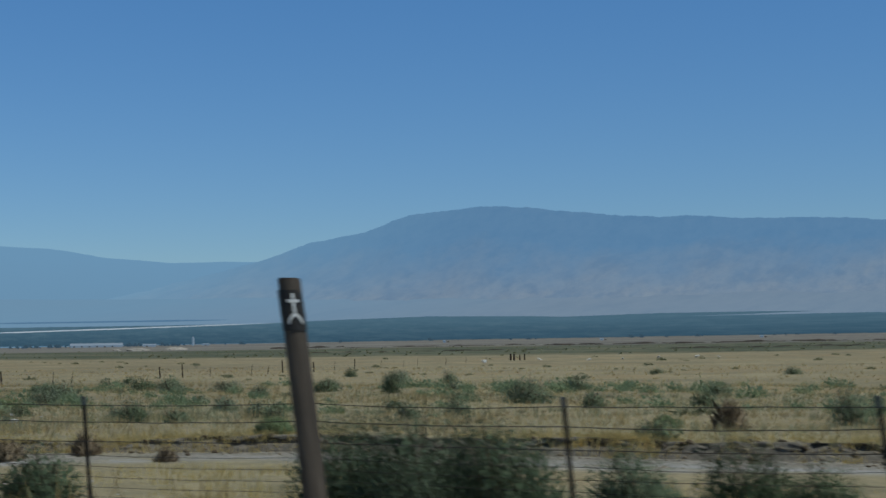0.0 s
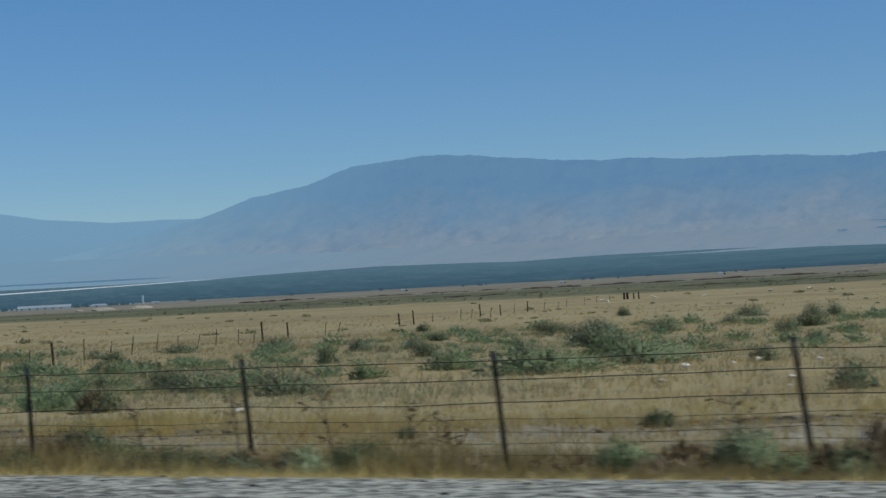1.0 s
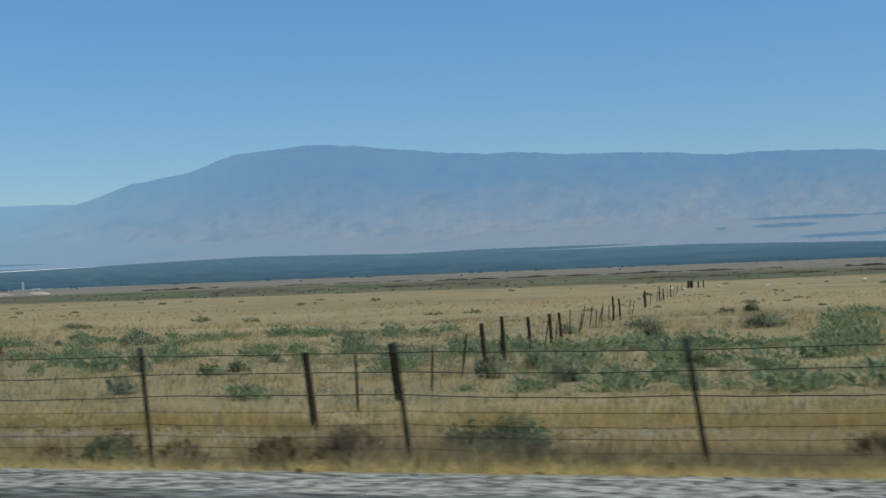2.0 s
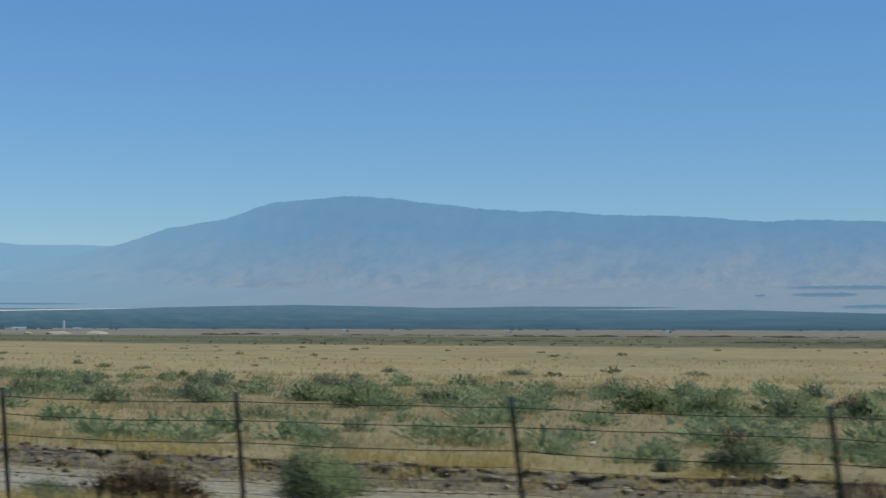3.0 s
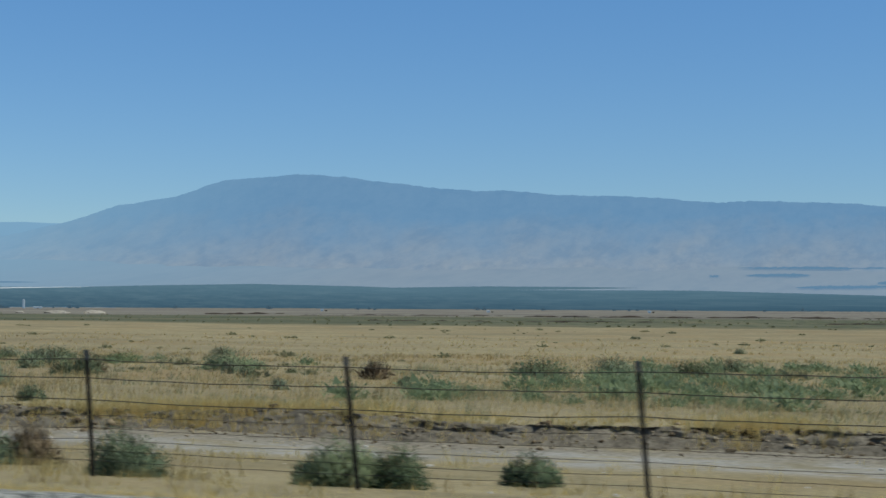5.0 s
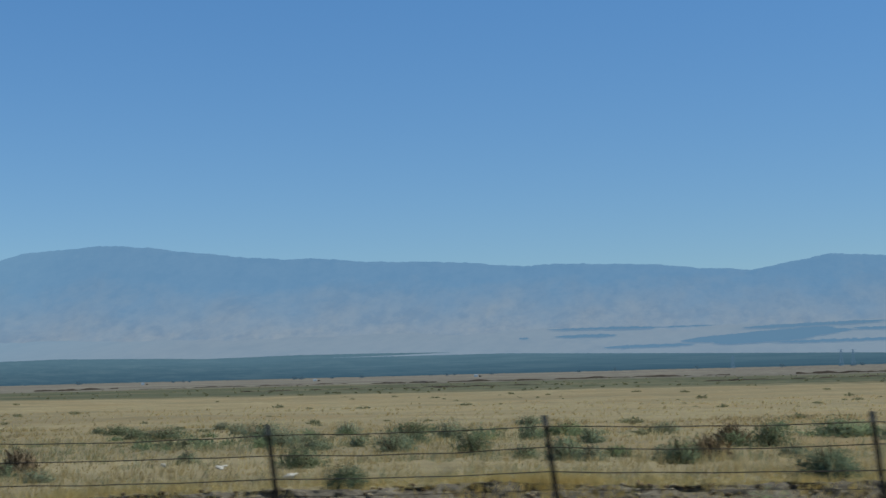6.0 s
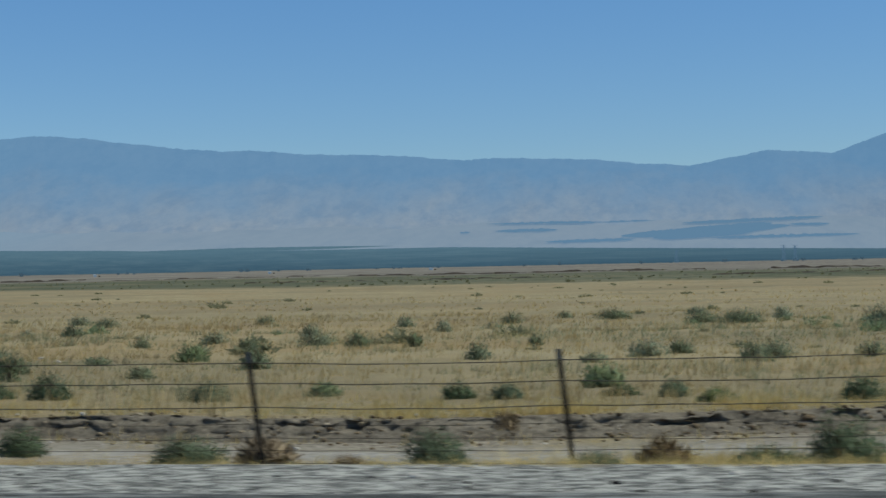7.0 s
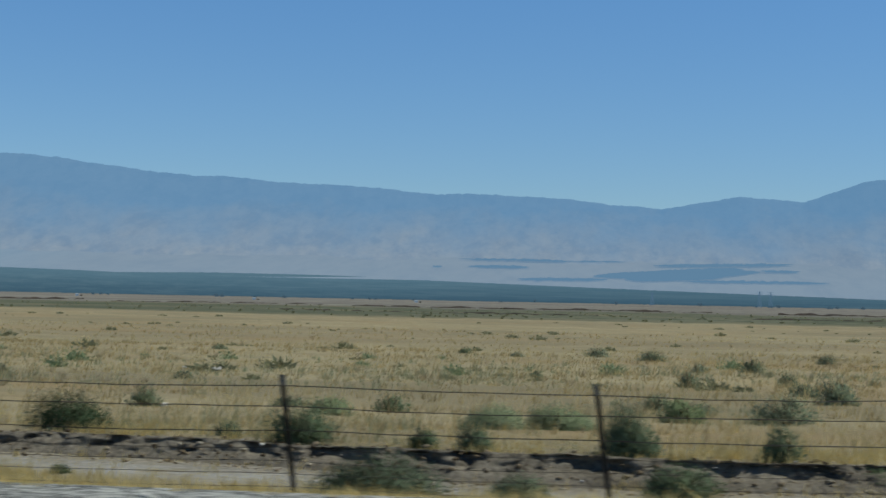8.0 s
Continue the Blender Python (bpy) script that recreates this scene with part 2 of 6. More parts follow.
def clod_material():
    """Dry lumps of earth, each with a tone of its own."""
    m, t, b, _ = nodes_of("broken_clod")
    geo = t.nodes.new("ShaderNodeNewGeometry")
    fine = noise_tex(t, geo.outputs["Position"], 16.0, 6.0, 0.7)
    tone = maths(t, "ADD", maths(t, "MULTIPLY", geo.outputs["Random Per Island"], 0.7), maths(t, "MULTIPLY", fine, 0.3))
    col = ramp(t, tone, (0.1, (0.05, 0.036, 0.025)), (0.4, (0.165, 0.125, 0.08)), (0.7, (0.29, 0.235, 0.16)), (0.92, (0.46, 0.42, 0.34)))
    t.links.new(col, b.inputs["Base Color"])
    b.inputs["Roughness"].default_value = 0.95
    b.inputs["Specular IOR Level"].default_value = 0.1
    bumped(t, b, fine, 0.7, 0.03)
    return m


M_GROUND = ground_material()
M_ASPHALT = asphalt_material()
M_CREOSOTE = grainy("creosoted_wood", (0.004, 0.0025, 0.002), (0.017, 0.009, 0.0055), 7.0, 0.9, gloss=0.08, bump=0.5, depth=0.01, stretch=(4, 4, 0.25))
M_DARKWOOD = grainy("dark_wood", (0.014, 0.010, 0.008), (0.065, 0.048, 0.036), 9.0, 0.9, gloss=0.1, bump=0.5, depth=0.008, stretch=(4, 4, 0.25))
M_STEEL = grainy("rusty_steel", (0.015, 0.012, 0.01), (0.06, 0.05, 0.042), 22.0, 0.75, 0.3, 0.3, 0.003)
M_GALV = grainy("galvanised_pipe", (0.06, 0.062, 0.065), (0.17, 0.175, 0.18), 14.0, 0.5, 0.6, 0.15, 0.002)
M_WIRE = grainy("fence_wire", (0.04, 0.035, 0.03), (0.12, 0.11, 0.10), 30.0, 0.6, 0.6, 0.1, 0.001)
M_YELLOW = grainy("yellow_paint", (0.58, 0.34, 0.01), (0.80, 0.50, 0.02), 18.0, 0.6, bump=0.2, depth=0.002)
M_WHITE = grainy("white_paint", (0.62, 0.62, 0.62), (0.82, 0.82, 0.80), 14.0, 0.55, bump=0.1, depth=0.002)
M_BLACK = grainy("black_sheet", (0.012, 0.011, 0.011), (0.035, 0.032, 0.03), 14.0, 0.6, bump=0.1, depth=0.002)
M_TEAL = grainy("teal_sheet", (0.02, 0.20, 0.20), (0.035, 0.27, 0.27), 12.0, 0.45, bump=0.1, depth=0.002)
M_RED = grainy("faded_red_sheet", (0.55, 0.10, 0.06), (0.72, 0.20, 0.14), 12.0, 0.5, bump=0.1, depth=0.002)
M_STONE = grainy("pale_stone", (0.42, 0.40, 0.37), (0.80, 0.78, 0.75), 8.0, 0.9, bump=0.5, depth=0.02, random_tint=0.4)
M_CLOD = clod_material()
M_RUBBER = grainy("tyre_rubber", (0.006, 0.006, 0.007), (0.02, 0.02, 0.021), 16.0, 0.95, gloss=0.1, bump=0.3, depth=0.004)
M_SOIL = grainy("cut_soil", (0.06, 0.052, 0.042), (0.27, 0.245, 0.20), 15.0, 0.95, gloss=0.1, bump=0.7, depth=0.03)
M_STRAW = blade_material("straw", ((0.1, (0.80, 0.69, 0.42)), (0.35, (0.70, 0.58, 0.33)), (0.55, (0.62, 0.47, 0.215)), (0.75, (0.45, 0.355, 0.195)), (0.95, (0.33, 0.275, 0.16))), 0.6, patchy=0.62)
M_YELLOWSTRAW = blade_material("yellow_straw", ((0.0, (0.60, 0.45, 0.16)), (0.5, (0.80, 0.65, 0.30)), (1.0, (0.52, 0.41, 0.18))), 0.6)
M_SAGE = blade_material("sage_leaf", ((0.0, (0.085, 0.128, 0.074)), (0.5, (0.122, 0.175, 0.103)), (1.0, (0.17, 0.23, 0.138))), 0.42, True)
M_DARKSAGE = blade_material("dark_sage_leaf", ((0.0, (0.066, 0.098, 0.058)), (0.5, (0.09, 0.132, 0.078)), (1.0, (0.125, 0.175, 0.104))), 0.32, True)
# sage for far bushes, lightened partly to stand for distance haze
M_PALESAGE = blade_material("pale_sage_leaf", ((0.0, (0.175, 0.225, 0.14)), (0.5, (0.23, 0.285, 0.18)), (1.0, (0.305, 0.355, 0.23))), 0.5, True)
M_TUFT = blade_material("sage_tuft", ((0.0, (0.26, 0.285, 0.165)), (0.5, (0.36, 0.38, 0.23)), (1.0, (0.48, 0.46, 0.28))), 0.55)
M_BROWNTUFT = blade_material("brown_tuft", ((0.0, (0.30, 0.235, 0.14)), (0.5, (0.44, 0.36, 0.225)), (1.0, (0.58, 0.49, 0.31))), 0.5)
M_FARSCRUB = blade_material("far_scrub_leaf", ((0.0, (0.19, 0.20, 0.115)), (0.5, (0.27, 0.275, 0.165)), (1.0, (0.36, 0.345, 0.215))), 0.5)
M_GREEN = blade_material("green_leaf", ((0.0, (0.19, 0.25, 0.135)), (0.5, (0.25, 0.32, 0.175)), (1.0, (0.33, 0.39, 0.23))), 0.5, True)
M_DEAD = blade_material("dead_weed", ((0.0, (0.12, 0.088, 0.054)), (0.5, (0.22, 0.165, 0.10)), (1.0, (0.35, 0.28, 0.175))), 0.3, True)
M_DARKDEAD = blade_material("dark_dead_weed", ((0.0, (0.04, 0.028, 0.017)), (0.5, (0.07, 0.048, 0.028)), (1.0, (0.125, 0.088, 0.05))), 0.25, True)
M_OCHRE = blade_material("ochre_weed", ((0.1, (0.24, 0.165, 0.075)), (0.4, (0.46, 0.345, 0.15)), (0.75, (0.36, 0.28, 0.12)), (0.95, (0.19, 0.19, 0.095))), 0.3)
M_TWIG = grainy("twig", (0.06, 0.045, 0.03), (0.14, 0.11, 0.08), 20.0, 0.9)
M_SUNLEAF = blade_material("sunflower_leaf", ((0.0, (0.16, 0.22, 0.07)), (0.5, (0.26, 0.34, 0.12)), (1.0, (0.38, 0.46, 0.20))), 0.45)
M_PETAL = grainy("yellow_petal", (0.70, 0.45, 0.02), (0.85, 0.60, 0.05), 20.0, 0.7)
# far materials: distance haze is mixed into each one as a blue glow
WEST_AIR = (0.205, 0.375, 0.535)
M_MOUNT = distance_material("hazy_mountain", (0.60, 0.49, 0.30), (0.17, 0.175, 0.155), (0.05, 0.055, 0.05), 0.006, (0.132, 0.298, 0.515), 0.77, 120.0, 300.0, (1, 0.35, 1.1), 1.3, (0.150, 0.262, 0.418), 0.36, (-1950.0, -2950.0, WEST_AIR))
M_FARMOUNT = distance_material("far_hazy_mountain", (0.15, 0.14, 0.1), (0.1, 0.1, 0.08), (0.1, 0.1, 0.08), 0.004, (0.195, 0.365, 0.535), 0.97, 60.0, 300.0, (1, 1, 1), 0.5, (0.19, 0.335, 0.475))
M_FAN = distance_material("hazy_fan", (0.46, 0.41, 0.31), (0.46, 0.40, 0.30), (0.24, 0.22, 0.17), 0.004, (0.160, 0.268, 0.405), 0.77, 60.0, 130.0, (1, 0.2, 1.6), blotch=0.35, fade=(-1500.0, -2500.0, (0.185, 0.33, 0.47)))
# orchard belt: paler upper colours imitate thicker haze towards the top
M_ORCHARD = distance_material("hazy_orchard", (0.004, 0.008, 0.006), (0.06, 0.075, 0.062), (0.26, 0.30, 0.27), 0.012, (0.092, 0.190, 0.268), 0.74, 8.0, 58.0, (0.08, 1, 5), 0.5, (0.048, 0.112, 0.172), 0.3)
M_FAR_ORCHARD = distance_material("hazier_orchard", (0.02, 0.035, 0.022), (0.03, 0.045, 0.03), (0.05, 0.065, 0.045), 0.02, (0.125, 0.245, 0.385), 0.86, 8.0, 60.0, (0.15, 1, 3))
M_FARTREE = distance_material("hazy_tree", (0.012, 0.018, 0.012), (0.02, 0.028, 0.018), (0.03, 0.04, 0.025), 0.1, (0.075, 0.135, 0.19), 0.6)
M_SHED = distance_material("hazy_shed", (0.4, 0.4, 0.4), (0.45, 0.45, 0.45), (0.35, 0.35, 0.35), 0.1, (0.15, 0.24, 0.34), 0.6)
M_PALE = distance_material("pale_field_cover", (0.8, 0.8, 0.8), (0.8, 0.8, 0.8), (0.6, 0.6, 0.6), 0.02, (0.35, 0.46, 0.58), 0.45)

# ---- helpers for shapes ----
def fbm(x, y, seed, octaves=4, gain=0.5):
    """Smooth value noise on arrays, about -1 to 1."""
    total, amp, norm = 0.0, 1.0, 0.0
    for o in range(octaves):
        xs, ys = x * 2.0**o + seed * 17.3 + o * 5.1, y * 2.0**o - seed * 9.7 + o * 3.3
        xi, yi = np.floor(xs), np.floor(ys)
        fx, fy = xs - xi, ys - yi
        fx, fy = fx * fx * (3 - 2 * fx), fy * fy * (3 - 2 * fy)

        def h(a, b):
            v = np.sin(a * 127.1 + b * 311.7 + seed * 74.7) * 43758.5453
            return (v - np.floor(v)) * 2 - 1

        top = h(xi, yi) * (1 - fx) + h(xi + 1, yi) * fx
        low = h(xi, yi + 1) * (1 - fx) + h(xi + 1, yi + 1) * fx
        total = total + amp * (top * (1 - fy) + low * fy)
        norm += amp
        amp *= gain
    return total / norm


def array_mesh(name, verts, faces, smooth=False):
    """A mesh from arrays: verts n x 3, faces m x 3 or m x 4."""
    me = bpy.data.meshes.new(name)
    verts, faces = np.asarray(verts, np.float32), np.asarray(faces, np.int32)
    k = faces.shape[1]
    me.vertices.add(len(verts))
    me.vertices.foreach_set("co", verts.ravel())
    me.loops.add(faces.size)
    me.loops.foreach_set("vertex_index", faces.ravel())
    me.polygons.add(len(faces))
    me.polygons.foreach_set("loop_start", np.arange(0, faces.size, k, dtype=np.int32))
    if smooth:
        me.polygons.foreach_set("use_smooth", np.ones(len(faces), bool))
    me.update(calc_edges=True)
    return me


def sheet(name, px, py, pz, material, smooth=True):
    """A grid surface from three equal 2-D arrays."""
    n, m = px.shape
    i = np.arange(n * m).reshape(n, m)
    faces = np.stack([i[:-1, :-1], i[1:, :-1], i[1:, 1:], i[:-1, 1:]], -1).reshape(-1, 4)
    me = array_mesh(name, np.stack([px, py, pz], -1).reshape(-1, 3), faces, smooth)
    me.materials.append(material)
    return me


def part(name, bm, material, parent=None, label=""):
    me = bpy.data.meshes.new(name)
    bm.to_mesh(me)
    bm.free()
    me.materials.append(material)
    ob = new(name, me)
    ob.parent = parent
    return tagged(ob, label)


def hold(name, mesh, parent=None, label=""):
    """An object on a mesh that may be shared."""
    ob = new(name, mesh)
    ob.parent = parent
    return tagged(ob, label)


def box(bm, size, m=None, bevel=0.0):
    r = bmesh.ops.create_cube(bm, size=1.0, matrix=(m or Matrix()) @ Matrix.Diagonal((*size, 1)))
    if bevel:
        edges = list({e for v in r["verts"] for e in v.link_edges})
        bmesh.ops.bevel(bm, geom=edges, offset=bevel, segments=1, affect="EDGES")


def rod(bm, a, b, ra, rb=None, sides=12):
    a, b = Vector(a), Vector(b)
    m = Matrix.Translation((a + b) / 2) @ (b - a).to_track_quat("Z", "Y").to_matrix().to_4x4()
    bmesh.ops.create_cone(bm, cap_ends=True, segments=sides, radius1=ra, radius2=ra if rb is None else rb, depth=(b - a).length, matrix=m)


def tube(points, radius, sides=5):
    """Vertices and faces of a thin tube along an n x 3 array that runs roughly along X."""
    p = np.asarray(points, float)
    a = np.linspace(0, 2 * np.pi, sides, endpoint=False)
    ring = np.stack([np.zeros(sides), np.cos(a), np.sin(a)], -1) * radius
    v = (p[:, None, :] + ring[None]).reshape(-1, 3)
    i = np.arange(len(p) * sides).reshape(-1, sides)
    j = np.roll(i, -1, 1)
    f = np.stack([i[:-1], i[1:], j[1:], j[:-1]], -1).reshape(-1, 4)
    return v, f


# ---- the land ----
# the broken bank beyond the track: place along the road, distance from it
BANK = [(-262, 19.5), (-231.7, 19.4), (-226, 17.9), (-221.6, 17.5), (-204.4, 19.0), (-199, 18.6), (-191, 19.6), (-180, 19.4), (-172, 20.8), (-165.6, 20.6), (-146, 21.0), (-134.7, 21.6),
        (-129, 20.3), (-121, 20.4), (-111, 19.6), (-106.6, 20.2), (-100.8, 19.8), (-97.2, 18.7), (-89, 18.0), (-80.7, 17.7), (-60, 19.0), (-40, 19.5), (-24, 20.4), (-18, 22.3), (-15, 23.6), (10, 24.5)]


def bank_line(x):
    """How far from the road the broken bank stands."""
    return np.interp(x, [p[0] for p in BANK], [p[1] for p in BANK]) + 0.28 * fbm(x * 0.35, x * 0 + 7.5, 4, 3)


def cut(x):
    """How sharply the bank is cut: 1 along the track, less where brush has grown over it."""
    return np.interp(x, [-84, -76, -31, -26], [1.0, 0.4, 0.2, 1.0])


def bank_wide(x):
    """How far the face of the bank slopes out: steep where it is freshly cut."""
    return np.interp(x, [-185, -174, -40, -26], [0.42, 0.5, 0.5, 0.40])


def swell(x):
    """The slow rise and fall of the verge along the road."""
    return np.interp(-x, [0, 20, 35, 47, 52, 88, 103, 118, 131, 165, 171, 184, 198, 212, 225], [0.04, 0.02, -0.06, -0.13, -0.06, -0.06, 0.0, 0.09, 0.07, 0.19, 0.19, 0.01, -0.18, -0.08, -0.13])


def shoulder(x):
    """How much wider the gravel shoulder grows towards the end of the drive."""
    return np.interp(x, [-184, -168], [0.5, 0.0])


def land_z(x, y):
    x, y = np.broadcast_arrays(np.asarray(x, float), np.asarray(y, float))
    # the road stands on a low bank; its shoulder falls away to the fence
    prof = np.interp(y - shoulder(x) * np.interp(y, [7.2, 8.0, 9.4, 12.6], [0, 1, 1, 0]), [-3000, -40, -13, 6.7, 7.2, 8.1, 8.45, 9.2, 10.4, 11.4, 12.6, 14.5, 16.0, 19.0, 20.2, 21.0, 30, 46, 120, 300, 560, 1000, 3100],
                     [-0.1, -0.1, 0.25, 0.25, 0.395, 0.42, 0.36, 0.16, 0.0, -0.08, -0.17, -0.34, -0.42, -0.45, -0.45, -0.45, -0.58, -0.72, -0.95, -1.15, -1.1, 0.9, 12.4])
    s = y - bank_line(x)
    height = 0.30 * cut(x) + 0.08 * fbm(x * 0.3, x * 0 + 3.1, 6, 2)
    step = np.clip((s - 0.32) / 0.16, 0, 1)
    step = step * step * (3 - 2 * step) * np.exp(-np.clip(s - 0.5, 0, None) / 16.0)
    crumbs = np.exp(-((s + 0.35) / 0.7) ** 2) * 0.015 * fbm(x * 1.2, y * 2.9, 8, 3)
    apron = np.interp(x, [-185, -174, -40, -28], [0.05, 0.04, 0.04, 0.08]) * np.exp(-((s - 0.1) / 1.0) ** 2) * (1 - step)
    rough = np.clip((y - 8.3) / 1.5, 0, 1) * np.interp(y, [0, 22, 80, 500, 3000], [0.04, 0.07, 0.22, 0.4, 1.0])
    rise = swell(x) * np.interp(y, [9.4, 12.6, 24, 60], [0, 1, 1, 0])
    return prof + rise + apron + step * height + crumbs + rough * fbm(x * 0.22, y * 0.22, 11, 4) + np.clip((y - 60) / 200, 0, 1) * 0.5 * fbm(x * 0.012, y * 0.012, 5, 3)


def steps(lo, hi, first, grow):
    out, d = [lo], first
    while out[-1] < hi:
        out.append(min(hi, out[-1] + d))
        d *= grow
    return out


gx = sorted([-a - 262 for a in steps(0, 2900, 1.0, 1.09)[1:]] + list(np.arange(-262, 30, 0.7)) + [30 + a for a in steps(0, 3000, 1.0, 1.09)])
gy = sorted([-a for a in steps(0, 3000, 6.0, 1.35)][1:] + [0.0, 2.4, 4.8] + list(np.arange(6.4, 9.4, 0.2)) + list(np.arange(9.4, 17.0, 0.4)) + list(np.arange(17.0, 25.0, 0.13)) + steps(25.0, 3150, 0.35, 1.05))
GX, GY = np.meshgrid(np.array(gx), np.array(gy), indexing="ij")
ground_mesh = sheet("ground", GX, GY, land_z(GX, GY), M_GROUND)
# distance from the bank, by which soil, track and turf are told apart
ground_mesh.attributes.new("from_bank", "FLOAT", "POINT").data.foreach_set("value", (GY - bank_line(GX)).ravel().astype(np.float32))
ground = new("ground", ground_mesh)
tagged(ground, "dry straw-coloured grassland with a pale dirt track and a broken bank", "ground", kind="structure")

# the asphalt carriageway with its ragged edge
rx = np.arange(-420, 160, 0.35)
edge = 7.25 + 0.6 * shoulder(rx) + 0.20 * fbm(rx * 0.5, rx * 0, 21, 4)
cols = [np.full_like(rx, -9.0), np.full_like(rx, 0.0), np.full_like(rx, 5.2), edge - 0.6, edge - 0.1, edge, edge + 0.05]
levels = [0.40, 0.44, 0.435, 0.428, 0.425, 0.412, 0.30]
RX = np.stack([rx] * len(cols), 1)
RY = np.stack(cols, 1)
RZ = np.stack([np.full_like(rx, z) for z in levels], 1) + 0.006 * fbm(RX * 2, RY * 2, 22, 3)
road = new("road", sheet("road", RX, RY, RZ, M_ASPHALT, False))
tagged(road, "worn dark grey asphalt highway with a crumbling edge", "road", kind="structure")

# ---- the distance, laid out in a ring about the middle of the drive ----
RING = -112.0


def ring(az, r, z):
    a = np.radians(az)
    return RING - r * np.sin(a), r * np.cos(a), z


CREST = [(62, 0.9), (45, 1.3), (40, 1.75), (37.5, 2.3), (35.67, 2.76), (32.92, 3.45), (31.3, 4.04), (29.14, 4.44), (27.34, 5.10),
         (25.66, 5.28), (24.32, 5.39), (22.65, 5.31), (19.88, 5.0), (17.5, 4.80), (16.4, 4.85), (14.4, 4.68), (11.15, 4.6), (8.29, 4.36),
         (6.97, 4.43), (3.23, 4.27), (1.04, 4.06), (-0.52, 3.93), (-3.48, 4.44), (-5.9, 4.26), (-8.27, 5.07), (-12, 5.4), (-26, 4.6)]
CREST_AZ = [a for a, _ in CREST][::-1]
CREST_EL = [e for _, e in CREST][::-1]


def fan_el(r):
    return np.interp(r, [3100, 3300, 3500, 3800, 4060], [0.0, 0.12, 1.0, 1.5, 1.95])


def mountains():
    az = np.arange(-26, 62, 0.085)
    s = np.concatenate([np.linspace(0, 1, 44), [1.04, 1.1]])
    A, S = np.meshgrid(az, s, indexing="ij")
    R = 3820 + 680 * S
    crest = np.interp(A, CREST_AZ, CREST_EL)
    comb = (0.05 * fbm(A * 2.1, A * 0, 31, 5, 0.62) + 0.022 * fbm(A * 9.0, A * 0 + 1, 36, 3, 0.7)) * np.clip(S, 0, 1) ** 7
    foot = fan_el(3820) - 0.25 + 0.34 * fbm(A * 0.3, A * 0 + 2, 34, 4)
    lift = np.clip(S, 0, 1) ** 1.35
    el = foot + (crest - foot) * lift + comb
    spur = 1 - np.abs(fbm(A * 0.45 + 0.5 * S, S * 1.6, 33, 3)) * 2
    el = el + 0.42 * spur * np.clip(S, 0, 1) * np.clip(1 - S, 0, 1) ** 0.7 + 0.13 * fbm(A * 1.6 + 2 * S, S * 9, 35, 5, 0.6) * np.clip(1 - S, 0, 1)
    el = np.where(S > 1, crest + comb - (S - 1) * 9, el)
    x, y, z = ring(A, R, R * np.tan(np.radians(el)))
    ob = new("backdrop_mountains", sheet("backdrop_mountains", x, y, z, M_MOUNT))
    return tagged(ob, "long blue-grey mountain range standing in haze", "mountain", kind="structure")


def far_mountains():
    az = np.arange(30, 60, 0.15)
    s = np.linspace(0, 1, 12)
    A, S = np.meshgrid(az, s, indexing="ij")
    crest = np.interp(A, [30, 34.6, 36.8, 39.4, 41.3, 43.2, 47, 60], [3.2, 3.35, 3.32, 3.54, 3.87, 3.97, 3.8, 3.0]) + 0.03 * fbm(A * 1.1, A * 0, 41, 4)
    el = crest * S**1.1
    R = 4560 + 180 * S
    x, y, z = ring(A, R, R * np.tan(np.radians(el)))
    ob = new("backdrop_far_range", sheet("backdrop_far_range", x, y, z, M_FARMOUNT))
    return tagged(ob, "faint blue mountain shoulder behind the main range", "mountain", kind="structure")


def fan():
    az = np.arange(-26, 62, 0.3)
    r = np.linspace(3100, 4060, 40)
    A, R = np.meshgrid(az, r, indexing="ij")
    el = fan_el(R) + 0.03 * fbm(A * 0.4, R * 0.01, 51, 3)
    x, y, z = ring(A, R, R * np.tan(np.radians(el)))
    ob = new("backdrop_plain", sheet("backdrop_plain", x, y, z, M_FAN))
    return tagged(ob, "pale hazy valley floor sloping up to the mountains", "plain", kind="structure")


def strip(name, az0, az1, low, high, r0, r1, material, label, ragged=0.02, seed=0):
    """A thin belt of fields on the far valley floor, between two slopes of sight; tapers at both ends. Without distances it lies on the slope."""
    az = np.linspace(az0, az1, max(40, int(abs(az1 - az0) / 0.035)))
    s = np.linspace(0, 1, 5)
    A, S = np.meshgrid(az, s, indexing="ij")
    u = (A - az0) / (az1 - az0)
    taper = np.clip(np.minimum(u, 1 - u) * 5, 0.05, 1) ** 0.6
    lo, hi = np.interp(u, np.linspace(0, 1, len(low)), low), np.interp(u, np.linspace(0, 1, len(high)), high)
    hi = hi + ragged * fbm(A * 9, A * 0, 60 + seed, 5, 0.7) * taper
    lo = lo + ragged * 0.6 * fbm(A * 7, A * 0 + 5, 90 + seed, 4, 0.7) * taper
    mid = (lo + hi) / 2
    el = mid + (S - 0.5) * (hi - lo) * taper
    R = r0 + (r1 - r0) * S if r0 else np.interp(el, [0.12, 1.0, 1.5, 1.95], [3300, 3500, 3800, 4060]) - 30.0
    x, y, z = ring(A, R, R * np.tan(np.radians(el)))
    ob = new(name, sheet(name, x, y, z, material))
    return tagged(ob, label, "orchard" if material is M_ORCHARD else "field", kind="structure")


